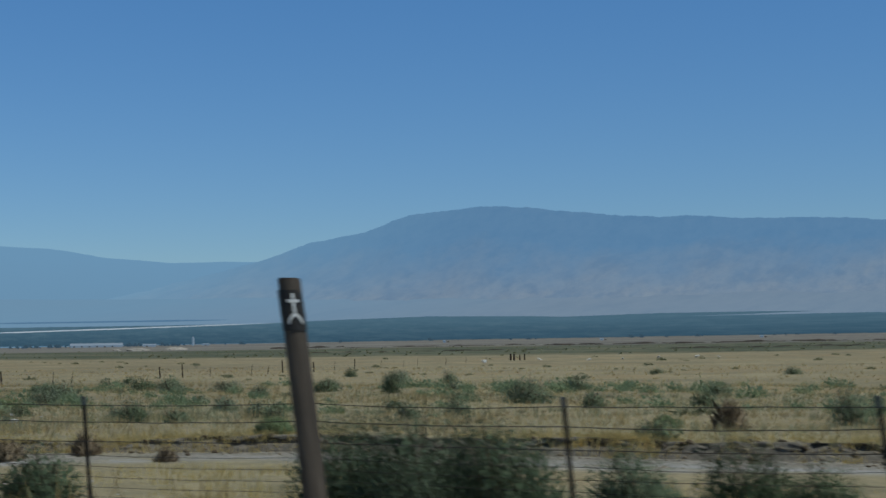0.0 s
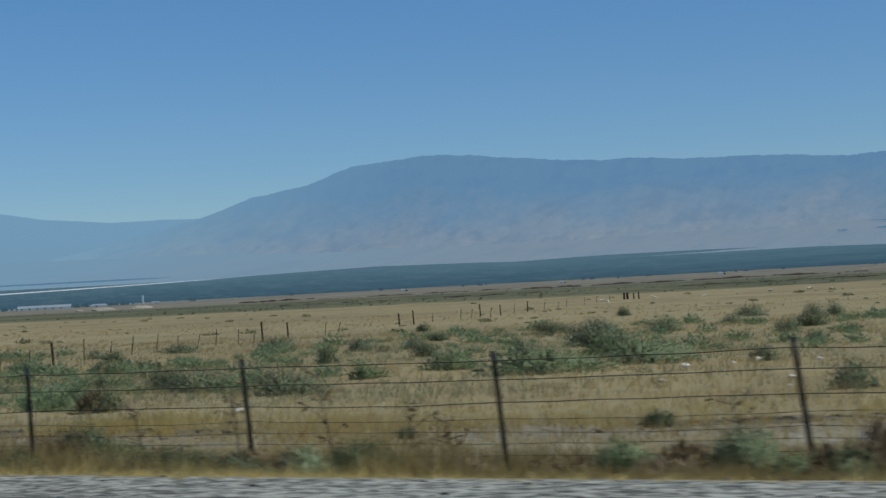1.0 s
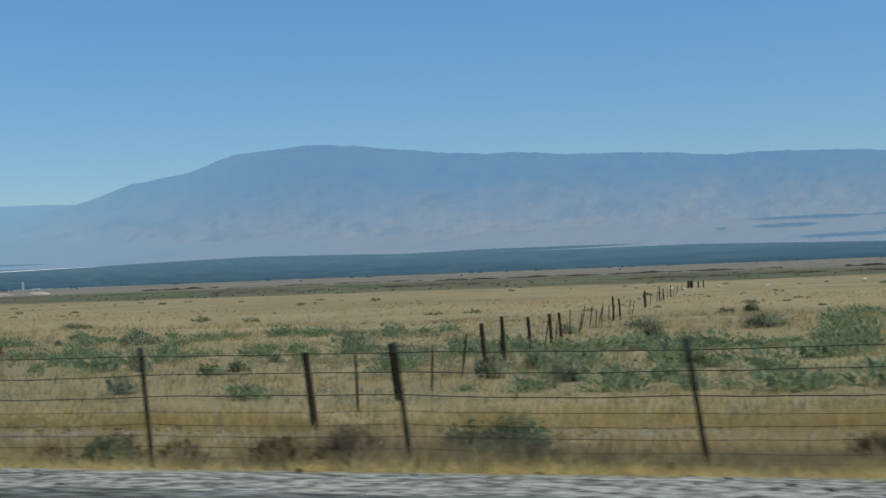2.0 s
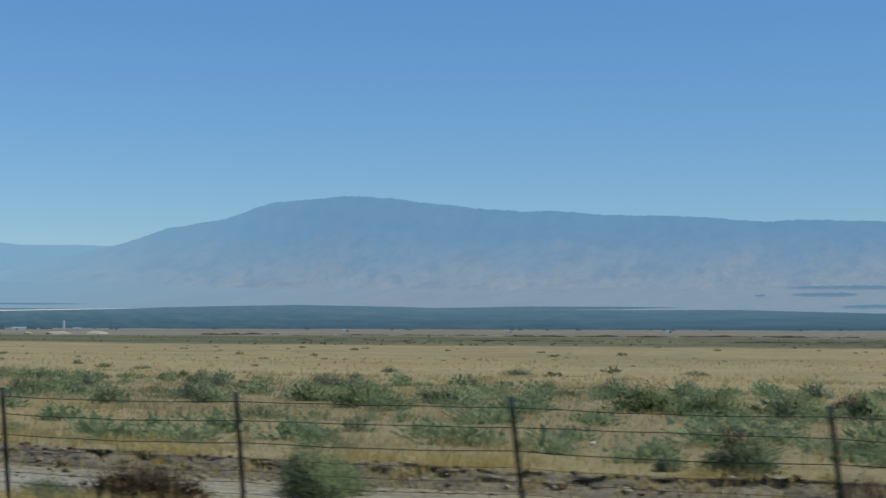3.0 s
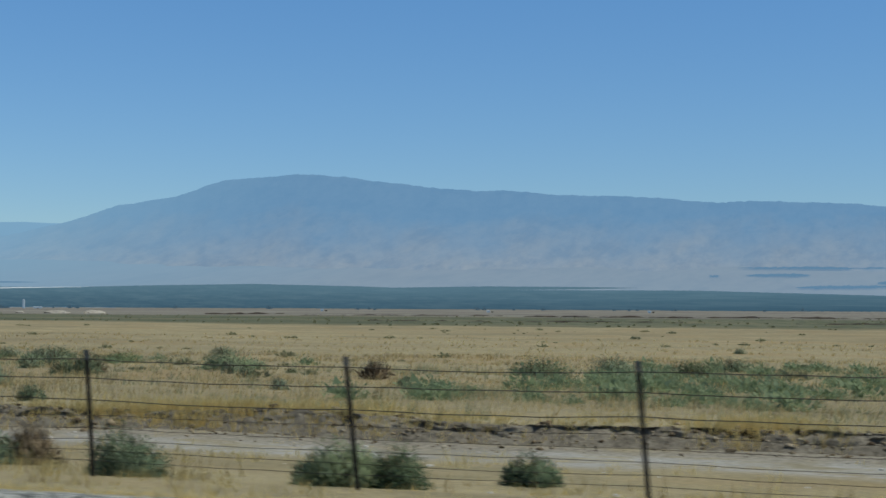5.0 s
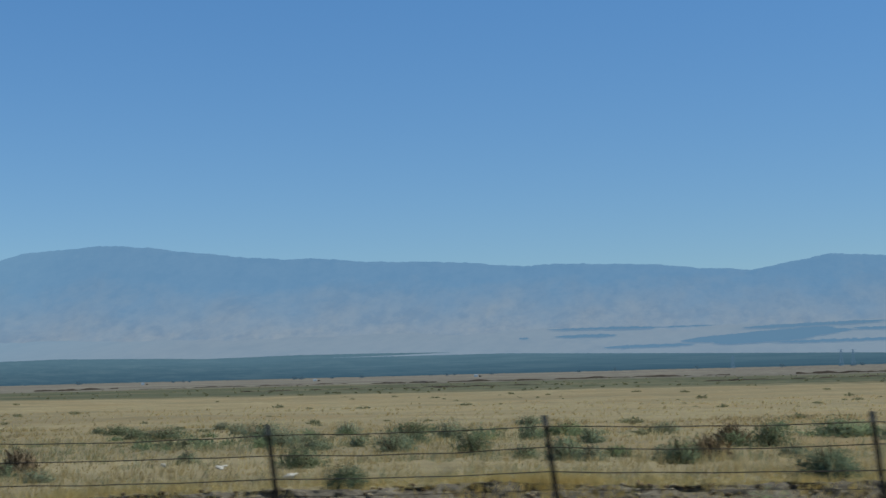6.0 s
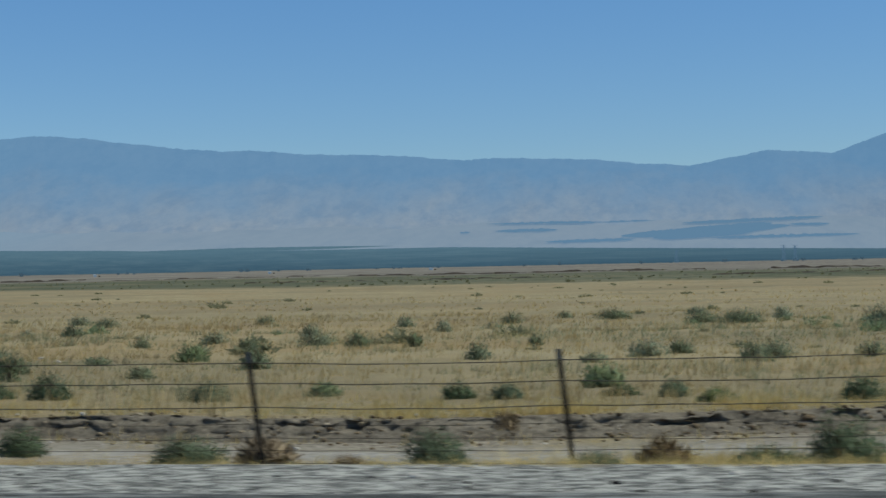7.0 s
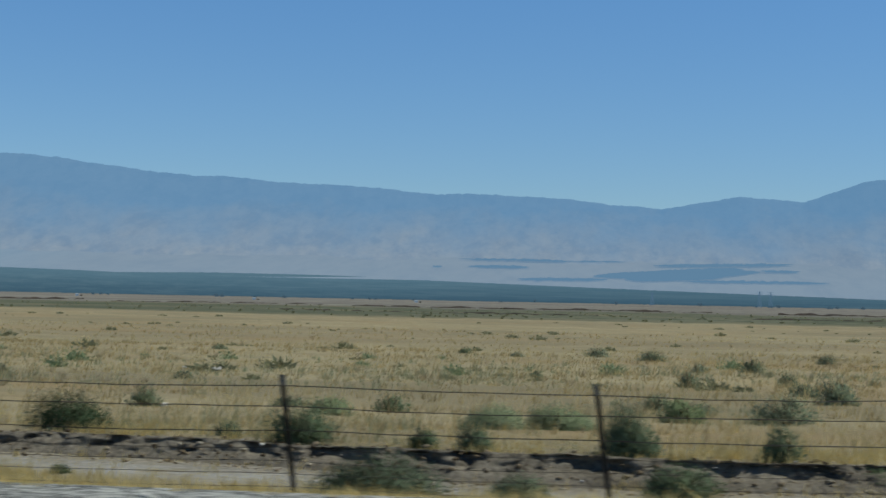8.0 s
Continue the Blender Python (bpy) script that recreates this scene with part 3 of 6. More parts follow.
mountains()
far_mountains()
fan()
DARK = "dark blue-green belt of orchards across the valley floor"
FIELD = "hazy blue-green orchard block on the valley slope"
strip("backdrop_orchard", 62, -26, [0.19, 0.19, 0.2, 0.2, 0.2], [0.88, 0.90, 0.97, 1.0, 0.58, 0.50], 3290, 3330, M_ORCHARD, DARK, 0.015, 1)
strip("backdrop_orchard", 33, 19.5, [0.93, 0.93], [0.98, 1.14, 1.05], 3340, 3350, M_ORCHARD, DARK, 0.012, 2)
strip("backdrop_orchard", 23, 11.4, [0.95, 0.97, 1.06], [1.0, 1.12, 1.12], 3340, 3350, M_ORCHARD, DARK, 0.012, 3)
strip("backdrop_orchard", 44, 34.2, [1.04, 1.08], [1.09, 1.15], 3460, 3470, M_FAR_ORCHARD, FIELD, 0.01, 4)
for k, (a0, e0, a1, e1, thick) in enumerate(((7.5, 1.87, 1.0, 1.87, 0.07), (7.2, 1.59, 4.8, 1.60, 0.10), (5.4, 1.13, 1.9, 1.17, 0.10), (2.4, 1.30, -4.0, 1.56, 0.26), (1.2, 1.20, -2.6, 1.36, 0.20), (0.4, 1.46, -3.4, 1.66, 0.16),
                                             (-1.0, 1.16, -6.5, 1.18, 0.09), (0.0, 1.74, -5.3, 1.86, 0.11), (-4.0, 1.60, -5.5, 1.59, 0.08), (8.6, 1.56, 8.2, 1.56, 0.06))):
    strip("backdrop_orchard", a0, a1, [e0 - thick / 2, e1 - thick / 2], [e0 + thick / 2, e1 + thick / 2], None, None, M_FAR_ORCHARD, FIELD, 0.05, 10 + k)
PALE_LABEL = "bright white sheeting over a distant field"
strip("backdrop_field_cover", 44, 32.2, [0.67, 0.81, 0.96], [0.71, 0.845, 0.98], 3270, 3275, M_PALE, PALE_LABEL, 0.0, 30)


# low dark cut banks far out on the plain, their shade put into the colour
def cut_bank(az0, az1, r, tall, seed):
    az = np.linspace(az0, az1, 90)
    s = np.array([-1.0, -0.2, 0.0, 0.6, 3.0])
    up = np.array([-0.3, 0.1, 1.0, 0.9, -0.3])
    A, S = np.meshgrid(az, s, indexing="ij")
    U = np.broadcast_to(up, A.shape)
    rr = r * (1 + 0.012 * fbm(A * 0.8, A * 0, seed, 3))
    x, y, _ = ring(A, rr + S * 1.5, 0)
    h = np.clip(tall * (0.55 + 0.9 * fbm(A * 2.5, A * 0 + 4, seed + 1, 3)), 0, None)
    ob = new("earth_bank", sheet("earth_bank", x, y, land_z(x, y) + U * h, M_BANK, False))
    tagged(ob, "low dark eroded earth bank far out on the plain", "earth bank", kind="structure")


# soil colour darkened to imitate the shaded face of the bank
M_BANK = grainy("shaded_bank_soil", (0.02, 0.016, 0.013), (0.07, 0.055, 0.045), 0.8, 0.95, bump=0.5, depth=0.1)
for az0, az1, r, tall, seed in ((29.0, 26.0, 1040, 1.3, 81), (17.0, 8.0, 900, 1.0, 82), (11.5, 3.4, 880, 1.0, 83), (1.0, -9.0, 860, 1.2, 84), (25.5, 17.5, 960, 0.7, 85), (8.0, -6.0, 520, 0.45, 86), (24.0, 12.0, 560, 0.4, 87)):
    cut_bank(az0, az1, r, tall, seed)


# ---- far buildings and masts ----
def far_spot(az, r):
    x, y, _ = ring(np.array([az]), r, 0.0)
    return float(x[0]), float(y[0]), float(land_z(x, y)[0])


def low_building(az, r, length, depth, height, pitched=True):
    x, y, z = far_spot(az, r)
    top = new("farm_building")
    top.matrix_basis = pose(x, y, z, 0, 0, az)
    tagged(top, "long low white farm building far across the plain", "building", "distant farm buildings")
    bm = bmesh.new()
    box(bm, (length, depth, height + 1), pose(0, 0, height / 2 - 0.5))
    part("wall", bm, M_SHED, top)
    bm = bmesh.new()
    ridge = height + (depth * 0.22 if pitched else 0.4)
    prof = [(-depth / 2 - 0.4, height), (0, ridge), (depth / 2 + 0.4, height), (depth / 2 + 0.4, height - 0.25), (0, ridge - 0.25), (-depth / 2 - 0.4, height - 0.25)]
    ends = [[bm.verts.new((sx * (length / 2 + 0.5), py, pz)) for py, pz in prof] for sx in (-1, 1)]
    bm.faces.new(ends[0])
    bm.faces.new(ends[1][::-1])
    for j in range(6):
        bm.faces.new((ends[0][j], ends[1][j], ends[1][(j + 1) % 6], ends[0][(j + 1) % 6]))
    bmesh.ops.recalc_face_normals(bm, faces=bm.faces)
    part("roof", bm, M_SHED, top)
    for k in range(max(1, int(length // 12))):
        bm = bmesh.new()
        box(bm, (2.6, 0.15, height * 0.62), pose(-length / 2 + 6 + 12 * k, -depth / 2 - 0.03, height * 0.31))
        part("door", bm, M_DARKWOOD, top, "dark doorway")


def silo(az, r, height):
    x, y, z = far_spot(az, r)
    top = new("silo")
    top.location = (x, y, z)
    tagged(top, "tall pale silo standing by low sheds", "silo")
    bm = bmesh.new()
    rod(bm, (0, 0, -1), (0, 0, height), 2.0, sides=20)
    part("body", bm, M_SHED, top)
    bm = bmesh.new()
    rod(bm, (0, 0, height), (0, 0, height + 1.6), 2.1, 0.4, 20)
    part("cap", bm, M_SHED, top)


def pylon(az, r, height):
    x, y, z = far_spot(az, r)
    top = new("power_pylon")
    top.matrix_basis = pose(x, y, z, 0, 0, az + 20)
    tagged(top, "grey steel lattice power pylon in haze", "pylon", "distant power pylons")

    def w(h):
        return 3.2 - 2.5 * min(1.0, h / (height * 0.75))

    for sx in (-1, 1):
        for sy in (-1, 1):
            bm = bmesh.new()
            rod(bm, (sx * w(0), sy * w(0), -1), (sx * w(height), sy * w(height), height), 0.28, 0.2, 5)
            part("leg", bm, M_MAST, top)
    bm = bmesh.new()
    n = 8
    for i in range(n):
        a, b = height * i / n, height * (i + 1) / n
        for sy in (-1, 1):
            rod(bm, (-w(a), sy * w(a), a), (w(b), sy * w(b), b), 0.12, sides=4)
            rod(bm, (w(a), sy * w(a), a), (-w(b), sy * w(b), b), 0.12, sides=4)
    part("lattice", bm, M_MAST, top)
    for h in (0.72, 0.85, 0.97):
        bm = bmesh.new()
        rod(bm, (-5.5, 0, height * h), (5.5, 0, height * h), 0.22, sides=5)
        part("cross_arm", bm, M_MAST, top)


M_MAST = distance_material("hazy_steel", (0.12, 0.12, 0.12), (0.12, 0.12, 0.12), (0.1, 0.1, 0.1), 0.1, (0.10, 0.20, 0.32), 0.6)
low_building(38.6, 2380, 82, 16, 2.8)
low_building(36.5, 2300, 20, 8, 2.4)
silo(34.9, 2400, 13.0)
low_building(34.4, 2380, 12, 6, 2.0)
for az, r, ln in ((17.6, 1640, 3.4), (11.4, 1640, 3.6), (24.0, 1700, 3.0)):
    low_building(az, r, ln, 3.0, 1.9)
for az, r, h in ((-3.1, 2480, 27), (-3.55, 2520, 27), (0.85, 2600, 22)):
    pylon(az, r, h)

# ---- fence along the road ----
FENCE_Y = 12.6
# post tops whose place along the road is known; the stretches between are filled evenly
KNOWN = [2.9, -2.67, -5.52, -8.3, -11.24, -16.75, -19.51, -22.34, -25.08, -30.74, -33.54, -36.31, -39.1, -44.52, -47.18, -50.06, -53.0, -55.8, -85.62, -88.4, -91.17, -93.9,
         -99.06, -101.93, -104.68, -107.47, -115.59, -118.36, -121.13, -131.75, -134.43, -169.76, -172.25, -183.14, -185.9, -196.94, -199.69, -210.62, -213.45, -224.3, -227.01, -244.0]


def post_places():
    xs = [KNOWN[0]]
    for b in KNOWN[1:]:
        a = xs[-1]
        n = max(1, round((a - b) / 2.78))
        xs += [a + (b - a) * (i + 1) / n for i in range(n)]
    return sorted(x for x in xs if abs(x + 128.98) > 0.8)


def fence_top(x):
    """The height of the post tops, which follows the swell of the verge."""
    return 1.03 + float(swell(np.array(x)))


def tee_post_mesh():
    bm = bmesh.new()
    box(bm, (0.045, 0.006, 1.45), pose(0, -0.004, 0.30))
    box(bm, (0.006, 0.032, 1.45), pose(0, 0.015, 0.30))
    for k in range(14):
        box(bm, (0.012, 0.008, 0.022), pose(0, -0.010, -0.05 + 0.075 * k))
    me = bpy.data.meshes.new("post")
    bm.to_mesh(me)
    bm.free()
    me.materials.append(M_STEEL)
    return me


def tip_mesh():
    bm = bmesh.new()
    box(bm, (0.049, 0.010, 0.10), pose(0, -0.004, 0.982))
    box(bm, (0.010, 0.034, 0.10), pose(0, 0.016, 0.982))
    me = bpy.data.meshes.new("tip")
    bm.to_mesh(me)
    bm.free()
    me.materials.append(M_GALV)
    return me


def road_fence():
    rnd = random.Random(4)
    top = new("wire_fence")
    top.location = (-110, FENCE_Y, -0.2)
    tagged(top, "sagging five-strand wire fence on thin steel posts", "fence")
    post, tip = tee_post_mesh(), tip_mesh()
    xs = post_places()
    lift = {}
    for x in xs:
        p = hold("post", post, top)
        lift[x] = fence_top(x) - 1.03 + rnd.uniform(-0.02, 0.02)
        lean = (12.5 if -51 < x < -43 else 3.2) + rnd.uniform(-1.5, 1.5)
        foot = x - 1.05 * math.tan(radians(lean))
        p.matrix_local = pose(foot + 110, 0, lift[x] + 0.2, rnd.uniform(-1.5, 1.5), lean, rnd.uniform(-8, 8))
        hold("tip", tip, p, "pale worn post tip")
    for k, h in enumerate((0.94, 0.76, 0.55, 0.40, 0.28, 0.17, 0.06, -0.04)):
        thick = k < 3
        pts = []
        for a, b in zip(xs[:-1], xs[1:]):
            sag, bow = rnd.uniform(0.0, 0.028), rnd.uniform(-0.02, 0.02)
            for i in range(6):
                u = i / 6
                z = h + lift[a] * (1 - u) + lift[b] * u - sag * 4 * u * (1 - u) + 0.004 * math.sin(a * 3 + 17 * u + k)
                pts.append((a + (b - a) * u + 110 - 0.055 * (1 - h), -0.016 + bow * 4 * u * (1 - u), z + 0.2))
        v, f = tube(pts, 0.0045 if thick else 0.0026, 5)
        me = array_mesh("wire", v, f, True)
        me.materials.append(M_WIRE)
        hold("wire", me, top, "rusty barbed top wire" if thick else "thin woven fence wire")


def brace_post():
    top = new("brace_post")
    top.location = (-128.98, FENCE_Y, -0.17)
    tagged(top, "grey pipe fence post with two slanting braces", "fence post")
    bm = bmesh.new()
    rod(bm, (-0.03, 0, -0.15), (0.05, 0, 1.26), 0.035, sides=14)
    part("post", bm, M_GALV, top)
    bm = bmesh.new()
    rod(bm, (0.05, 0, 1.26), (0.05, 0, 1.29), 0.04, 0.02, 14)
    part("cap", bm, M_GALV, top)
    for sx in (-1, 1):
        bm = bmesh.new()
        rod(bm, (0.04 + 0.02 * sx, 0, 1.0), (1.13 * sx - 0.06, -0.02, -0.02), 0.026, sides=12)
        part("brace", bm, M_GALV, top)
    bm = bmesh.new()
    rod(bm, (0.035, 0, 0.98), (0.04, 0, 1.06), 0.044, sides=14)
    part("collar", bm, M_GALV, top)


# ---- cross fence running away over the plain ----
def cross_fence():
    rnd = random.Random(9)
    top = new("field_fence")
    top.location = (-69, 30, -0.6)
    tagged(top, "old field fence of uneven wooden stakes running over the plain", "fence")
    thick, thin = [], []
    for k in range(3):
        bm = bmesh.new()
        rod(bm, (0, 0, -0.3), (0, 0, 0.98 + 0.1 * k), 0.058, 0.048, 8)
        me = bpy.data.meshes.new("post")
        bm.to_mesh(me)
        bm.free()
        me.materials.append(M_DARKWOOD)
        thick.append(me)
        bm = bmesh.new()
        rod(bm, (0, 0, -0.3), (0.05, 0, 0.80 + 0.08 * k), 0.023, 0.018, 6)
        me = bpy.data.meshes.new("stake")
        bm.to_mesh(me)
        bm.free()
        me.materials.append(M_DARKWOOD)
        thin.append(me)
    # distance from the road of each upright: stout posts, thin stakes between them
    stout = (18.5, 23.6, 32.6, 36.8, 41.4, 45.7, 50.0, 72.3, 76.1, 97.6, 101.7, 121.8, 129.5, 140.2)
    slim = (21.0, 26.1, 29.9, 34.7, 43.6, 48.1, 52.5, 54.6, 56.9, 59.2, 61.4, 63.8, 66.2, 68.9, 70.9, 82.1, 84.5, 106.6, 114.7, 118.2, 125.4, 134.6, 148.4, 155.6, 161.3, 172.0, 181.0, 190.0)
    tops = []
    for y in sorted(stout + slim):
        x = -66.75 - 0.157 * (y - 30) + 0.12 * rnd.uniform(-1, 1)
        big = y in stout
        z = float(land_z(x, y))
        p = hold("post" if big else "stake", rnd.choice(thick if big else thin), top)
        p.matrix_local = pose(x + 69, y - 30, z + 0.6, rnd.uniform(-3, 3), rnd.uniform(-2, 3) if big else rnd.uniform(2, 12), rnd.uniform(-15, 15))
        tops.append((x + 69, y - 30, z + 0.6))
    for h in (0.75, 0.5, 0.25):
        bm = bmesh.new()
        for a, b in zip(tops[:-1], tops[1:]):
            rod(bm, (a[0], a[1], a[2] + h), (b[0], b[1], b[2] + h), 0.004, sides=3)
        part("wire", bm, M_WIRE, top)


# ---- utility poles ----
def utility_pole(x, stripe, girth, band_z):
    z0 = float(land_z(x, 12.05))
    top = new("utility_pole")
    top.location = (x, 12.05, z0)
    tagged(top, "dark creosoted wooden utility pole with yellow bands", "utility pole", "poles beside the highway")
    bm = bmesh.new()
    n, sides, h = 22, 20, 10.6
    rings = []
    for i in range(n + 1):
        z = -0.4 + (h + 0.4) * i / n
        r = girth - 0.0056 * max(z, 0) + (0.02 * math.exp(-max(z, 0) * 5))
        rings.append([bm.verts.new((r * (1 + 0.015 * math.sin(3 * a + z)) * math.cos(a), r * math.sin(a), z)) for a in (2 * math.pi * j / sides for j in range(sides))])
    for a, b in zip(rings[:-1], rings[1:]):
        for j in range(sides):
            bm.faces.new((a[j], a[(j + 1) % sides], b[(j + 1) % sides], b[j]))
    bm.faces.new(rings[-1])
    ob = part("shaft", bm, M_CREOSOTE, top)
    ob.data.polygons.foreach_set("use_smooth", [True] * len(ob.data.polygons))
    for z in (band_z, band_z + 0.285, band_z + 0.57):
        bm = bmesh.new()
        r = girth - 0.0056 * z + 0.004
        arc = [radians(-30 - 5.2 * k) for k in range(21)]
        sides_of = [[bm.verts.new((q * math.cos(a), q * math.sin(a), z + dz)) for a in arc] for q, dz in ((r, -0.024), (r, 0.024), (r - 0.012, 0.024), (r - 0.012, -0.024))]
        for j in range(4):
            for k in range(20):
                bm.faces.new((sides_of[j][k], sides_of[j][k + 1], sides_of[(j + 1) % 4][k + 1], sides_of[(j + 1) % 4][k]))
        for k in (0, 20):
            bm.faces.new([row[k] for row in sides_of])
        bmesh.ops.recalc_face_normals(bm, faces=bm.faces)
        part("band", bm, M_YELLOW, top, "bright yellow reflective band")
    if stripe:
        rnd = random.Random(2)
        for i in range(13):
            bm = bmesh.new()
            box(bm, (0.026, 0.008, 0.07), pose(0.26 * girth + rnd.uniform(-0.003, 0.003), -0.965 * girth + 0.010 + 0.0006 * i, 2.1 + 0.078 * i, 0, 0, 15))
            part("old_tag", bm, M_OLDTAG, top, "faded yellow tag")
        bm = bmesh.new()
        box(bm, (0.05, 0.008, 0.075), pose(0.26 * girth, -0.965 * girth + 0.006, 2.02, 0, 0, 15))
        part("tag", bm, M_YELLOW, top, "small yellow tag")
    # splintered foot in dry weeds
    bm = bmesh.new()
    rnd = random.Random(int(-x))
    for i in range(26):
        a = rnd.uniform(0, 6.28)
        rod(bm, (0.17 * math.cos(a), 0.17 * math.sin(a), 0), (0.3 * math.cos(a), 0.3 * math.sin(a), rnd.uniform(0.1, 0.4)), 0.004, 0.002, 4)
    part("weeds", bm, M_STRAW, top, "dry weeds round the foot")
    return top


def marker_post():
    """Round wooden post with a black plate that carries a white sign of a cross on an arc."""
    x, y = -8.175, 12.25
    top = new("marker_post")
    top.location = (x, y, float(land_z(x, y)))
    tagged(top, "weathered round wooden post with a black marker plate", "post")
    bm = bmesh.new()
    rod(bm, (0, 0, -0.4), (0.075, 0, 2.35), 0.118, 0.112, 24)
    bmesh.ops.bevel(bm, geom=[e for e in bm.edges if all(v.co.z > 2.3 for v in e.verts)], offset=0.012, segments=2, affect="EDGES")
    part("shaft", bm, M_POSTWOOD, top)
    bm = bmesh.new()
    bmesh.ops.create_cone(bm, segments=28, radius1=0.121, radius2=0.121, depth=0.40, matrix=pose(0.062, 0, 2.03))
    plate = part("plate", bm, M_BLACK, top, "black sheet wrapped round the post")
    bm = bmesh.new()

    def on(u, z, w, h):
        a = math.radians(-47) + u / 0.124
        box(bm, (w, 0.004, h), pose(0.062 + 0.124 * math.cos(a), 0.124 * math.sin(a), z, 0, 0, math.degrees(a) + 90))

    on(0, 2.10, 0.026, 0.19)
    for k in range(-2, 3):
        on(0.024 * k, 2.12, 0.025, 0.03)
    for k in range(-6, 7):
        on(0.0115 * k, 1.985 - 0.075 * (k / 6) ** 2, 0.015, 0.034)
    part("symbol", bm, M_WHITE, plate, "white cross standing on an arc")


def plate_mesh(bm, w, h, t, corner, m):
    """An upright sheet with rounded corners, in the local XZ plane."""
    pts = []
    for cx, cz, a0 in ((w / 2 - corner, h / 2 - corner, 0), (-w / 2 + corner, h / 2 - corner, 90), (-w / 2 + corner, -h / 2 + corner, 180), (w / 2 - corner, -h / 2 + corner, 270)):
        for k in range(5):
            a = math.radians(a0 + 22.5 * k)
            pts.append((cx + corner * math.cos(a), cz + corner * math.sin(a)))
    front = [bm.verts.new(m @ Vector((px, -t / 2, pz))) for px, pz in pts]
    back = [bm.verts.new(m @ Vector((px, t / 2, pz))) for px, pz in pts]
    bm.faces.new(front)
    bm.faces.new(back[::-1])
    n = len(pts)
    for j in range(n):
        bm.faces.new((front[j], back[j], back[(j + 1) % n], front[(j + 1) % n]))
    bmesh.ops.recalc_face_normals(bm, faces=bm.faces)


def highway_sign():
    """A heavy wooden post with a large white panel in a teal border and a small teal picture sign below."""
    x, y = -43.18, 8.03
    top = new("highway_sign")
    top.matrix_basis = Matrix.LocRotScale((x, y, float(land_z(x, y)) - 0.03), None, (0.669, 0.669, 0.669))
    tagged(top, "roadside sign with teal-bordered white panel on a dark wooden post", "road sign")
    turn = pose(0, 0, 0, 0, 0, 62.5)
    bm = bmesh.new()
    box(bm, (0.15, 0.20, 5.1), turn @ pose(0, 0, 2.15), 0.008)
    part("post", bm, M_DARKWOOD, top)
    face = turn @ pose(0.03, -0.115, 0)
    bm = bmesh.new()
    plate_mesh(bm, 1.74, 1.25, 0.006, 0.10, face @ pose(0.0, 0, 3.93))
    panel = part("panel", bm, M_WHITE, top, "white-edged sheet of the large sign")
    bm = bmesh.new()
    plate_mesh(bm, 1.68, 1.19, 0.003, 0.08, face @ pose(0.0, -0.006, 3.93))
    part("border", bm, M_TEAL, panel, "teal border")
    bm = bmesh.new()
    plate_mesh(bm, 1.44, 0.93, 0.003, 0.02, face @ pose(0.0, -0.010, 3.955))
    part("field", bm, M_WHITE, panel, "blank white field of the sign")
    for words, px, pz in (("FOR INFORMATION", 0.02, 3.905), ("CALL", -0.52, 3.70)):
        cu = bpy.data.curves.new("wording", "FONT")
        cu.body, cu.size, cu.extrude, cu.align_x = words, 0.155, 0.001, "CENTER"
        cu.space_character = 0.9
        tmp = bpy.data.objects.new("wording", cu)
        me = bpy.data.meshes.new_from_object(tmp)
        bpy.data.objects.remove(tmp)
        me.materials.append(M_BLACK)
        hold("wording", me, panel, "dark lettering").matrix_local = face @ pose(px, -0.0135, pz, 90)
    bm = bmesh.new()
    for bx, bw in ((-0.27, 0.03), (-0.13, 0.17), (0.34, 0.62)):
        box(bm, (bw, 0.003, 0.10), face @ pose(bx, -0.0135, 3.755))
    box(bm, (0.20, 0.003, 0.05), face @ pose(-0.02, -0.0135, 4.12))
    part("wording_bar", bm, M_BLACK, panel, "dark bars")
    bm = bmesh.new()
    for bx in (-0.55, 0.0, 0.55):
        rod(bm, face @ Vector((bx, -0.006, 3.40)), face @ Vector((bx, -0.016, 3.40)), 0.018, sides=8)
    part("bolt", bm, M_GALV, panel, "dull bolts")
    small = face @ pose(-0.04, 0.0, 2.95)
    bm = bmesh.new()
    plate_mesh(bm, 0.46, 0.68, 0.006, 0.03, small)
    badge = part("picture_sign", bm, M_WHITE, top, "small white-edged picture sign")
    bm = bmesh.new()
    plate_mesh(bm, 0.42, 0.64, 0.003, 0.02, small @ pose(0, -0.006, 0))
    part("ground_colour", bm, M_TEAL, badge, "teal ground")
    for w, h, px, pz, mat, txt in ((0.10, 0.10, -0.03, 0.24, M_PALEBLUE, "pale patch"), (0.12, 0.17, -0.01, 0.11, M_ORANGE, "orange patch"), (0.12, 0.25, -0.02, -0.10, M_PALEBLUE, "pale blue patch"),
                                   (0.14, 0.20, 0.10, -0.18, M_WHITE, "white patch"), (0.08, 0.06, 0.09, -0.05, M_WHITE, "white patch")):
        bm = bmesh.new()
        plate_mesh(bm, w, h, 0.003, 0.03, small @ pose(px, -0.010, pz))
        part("painted_shape", bm, mat, badge, txt)


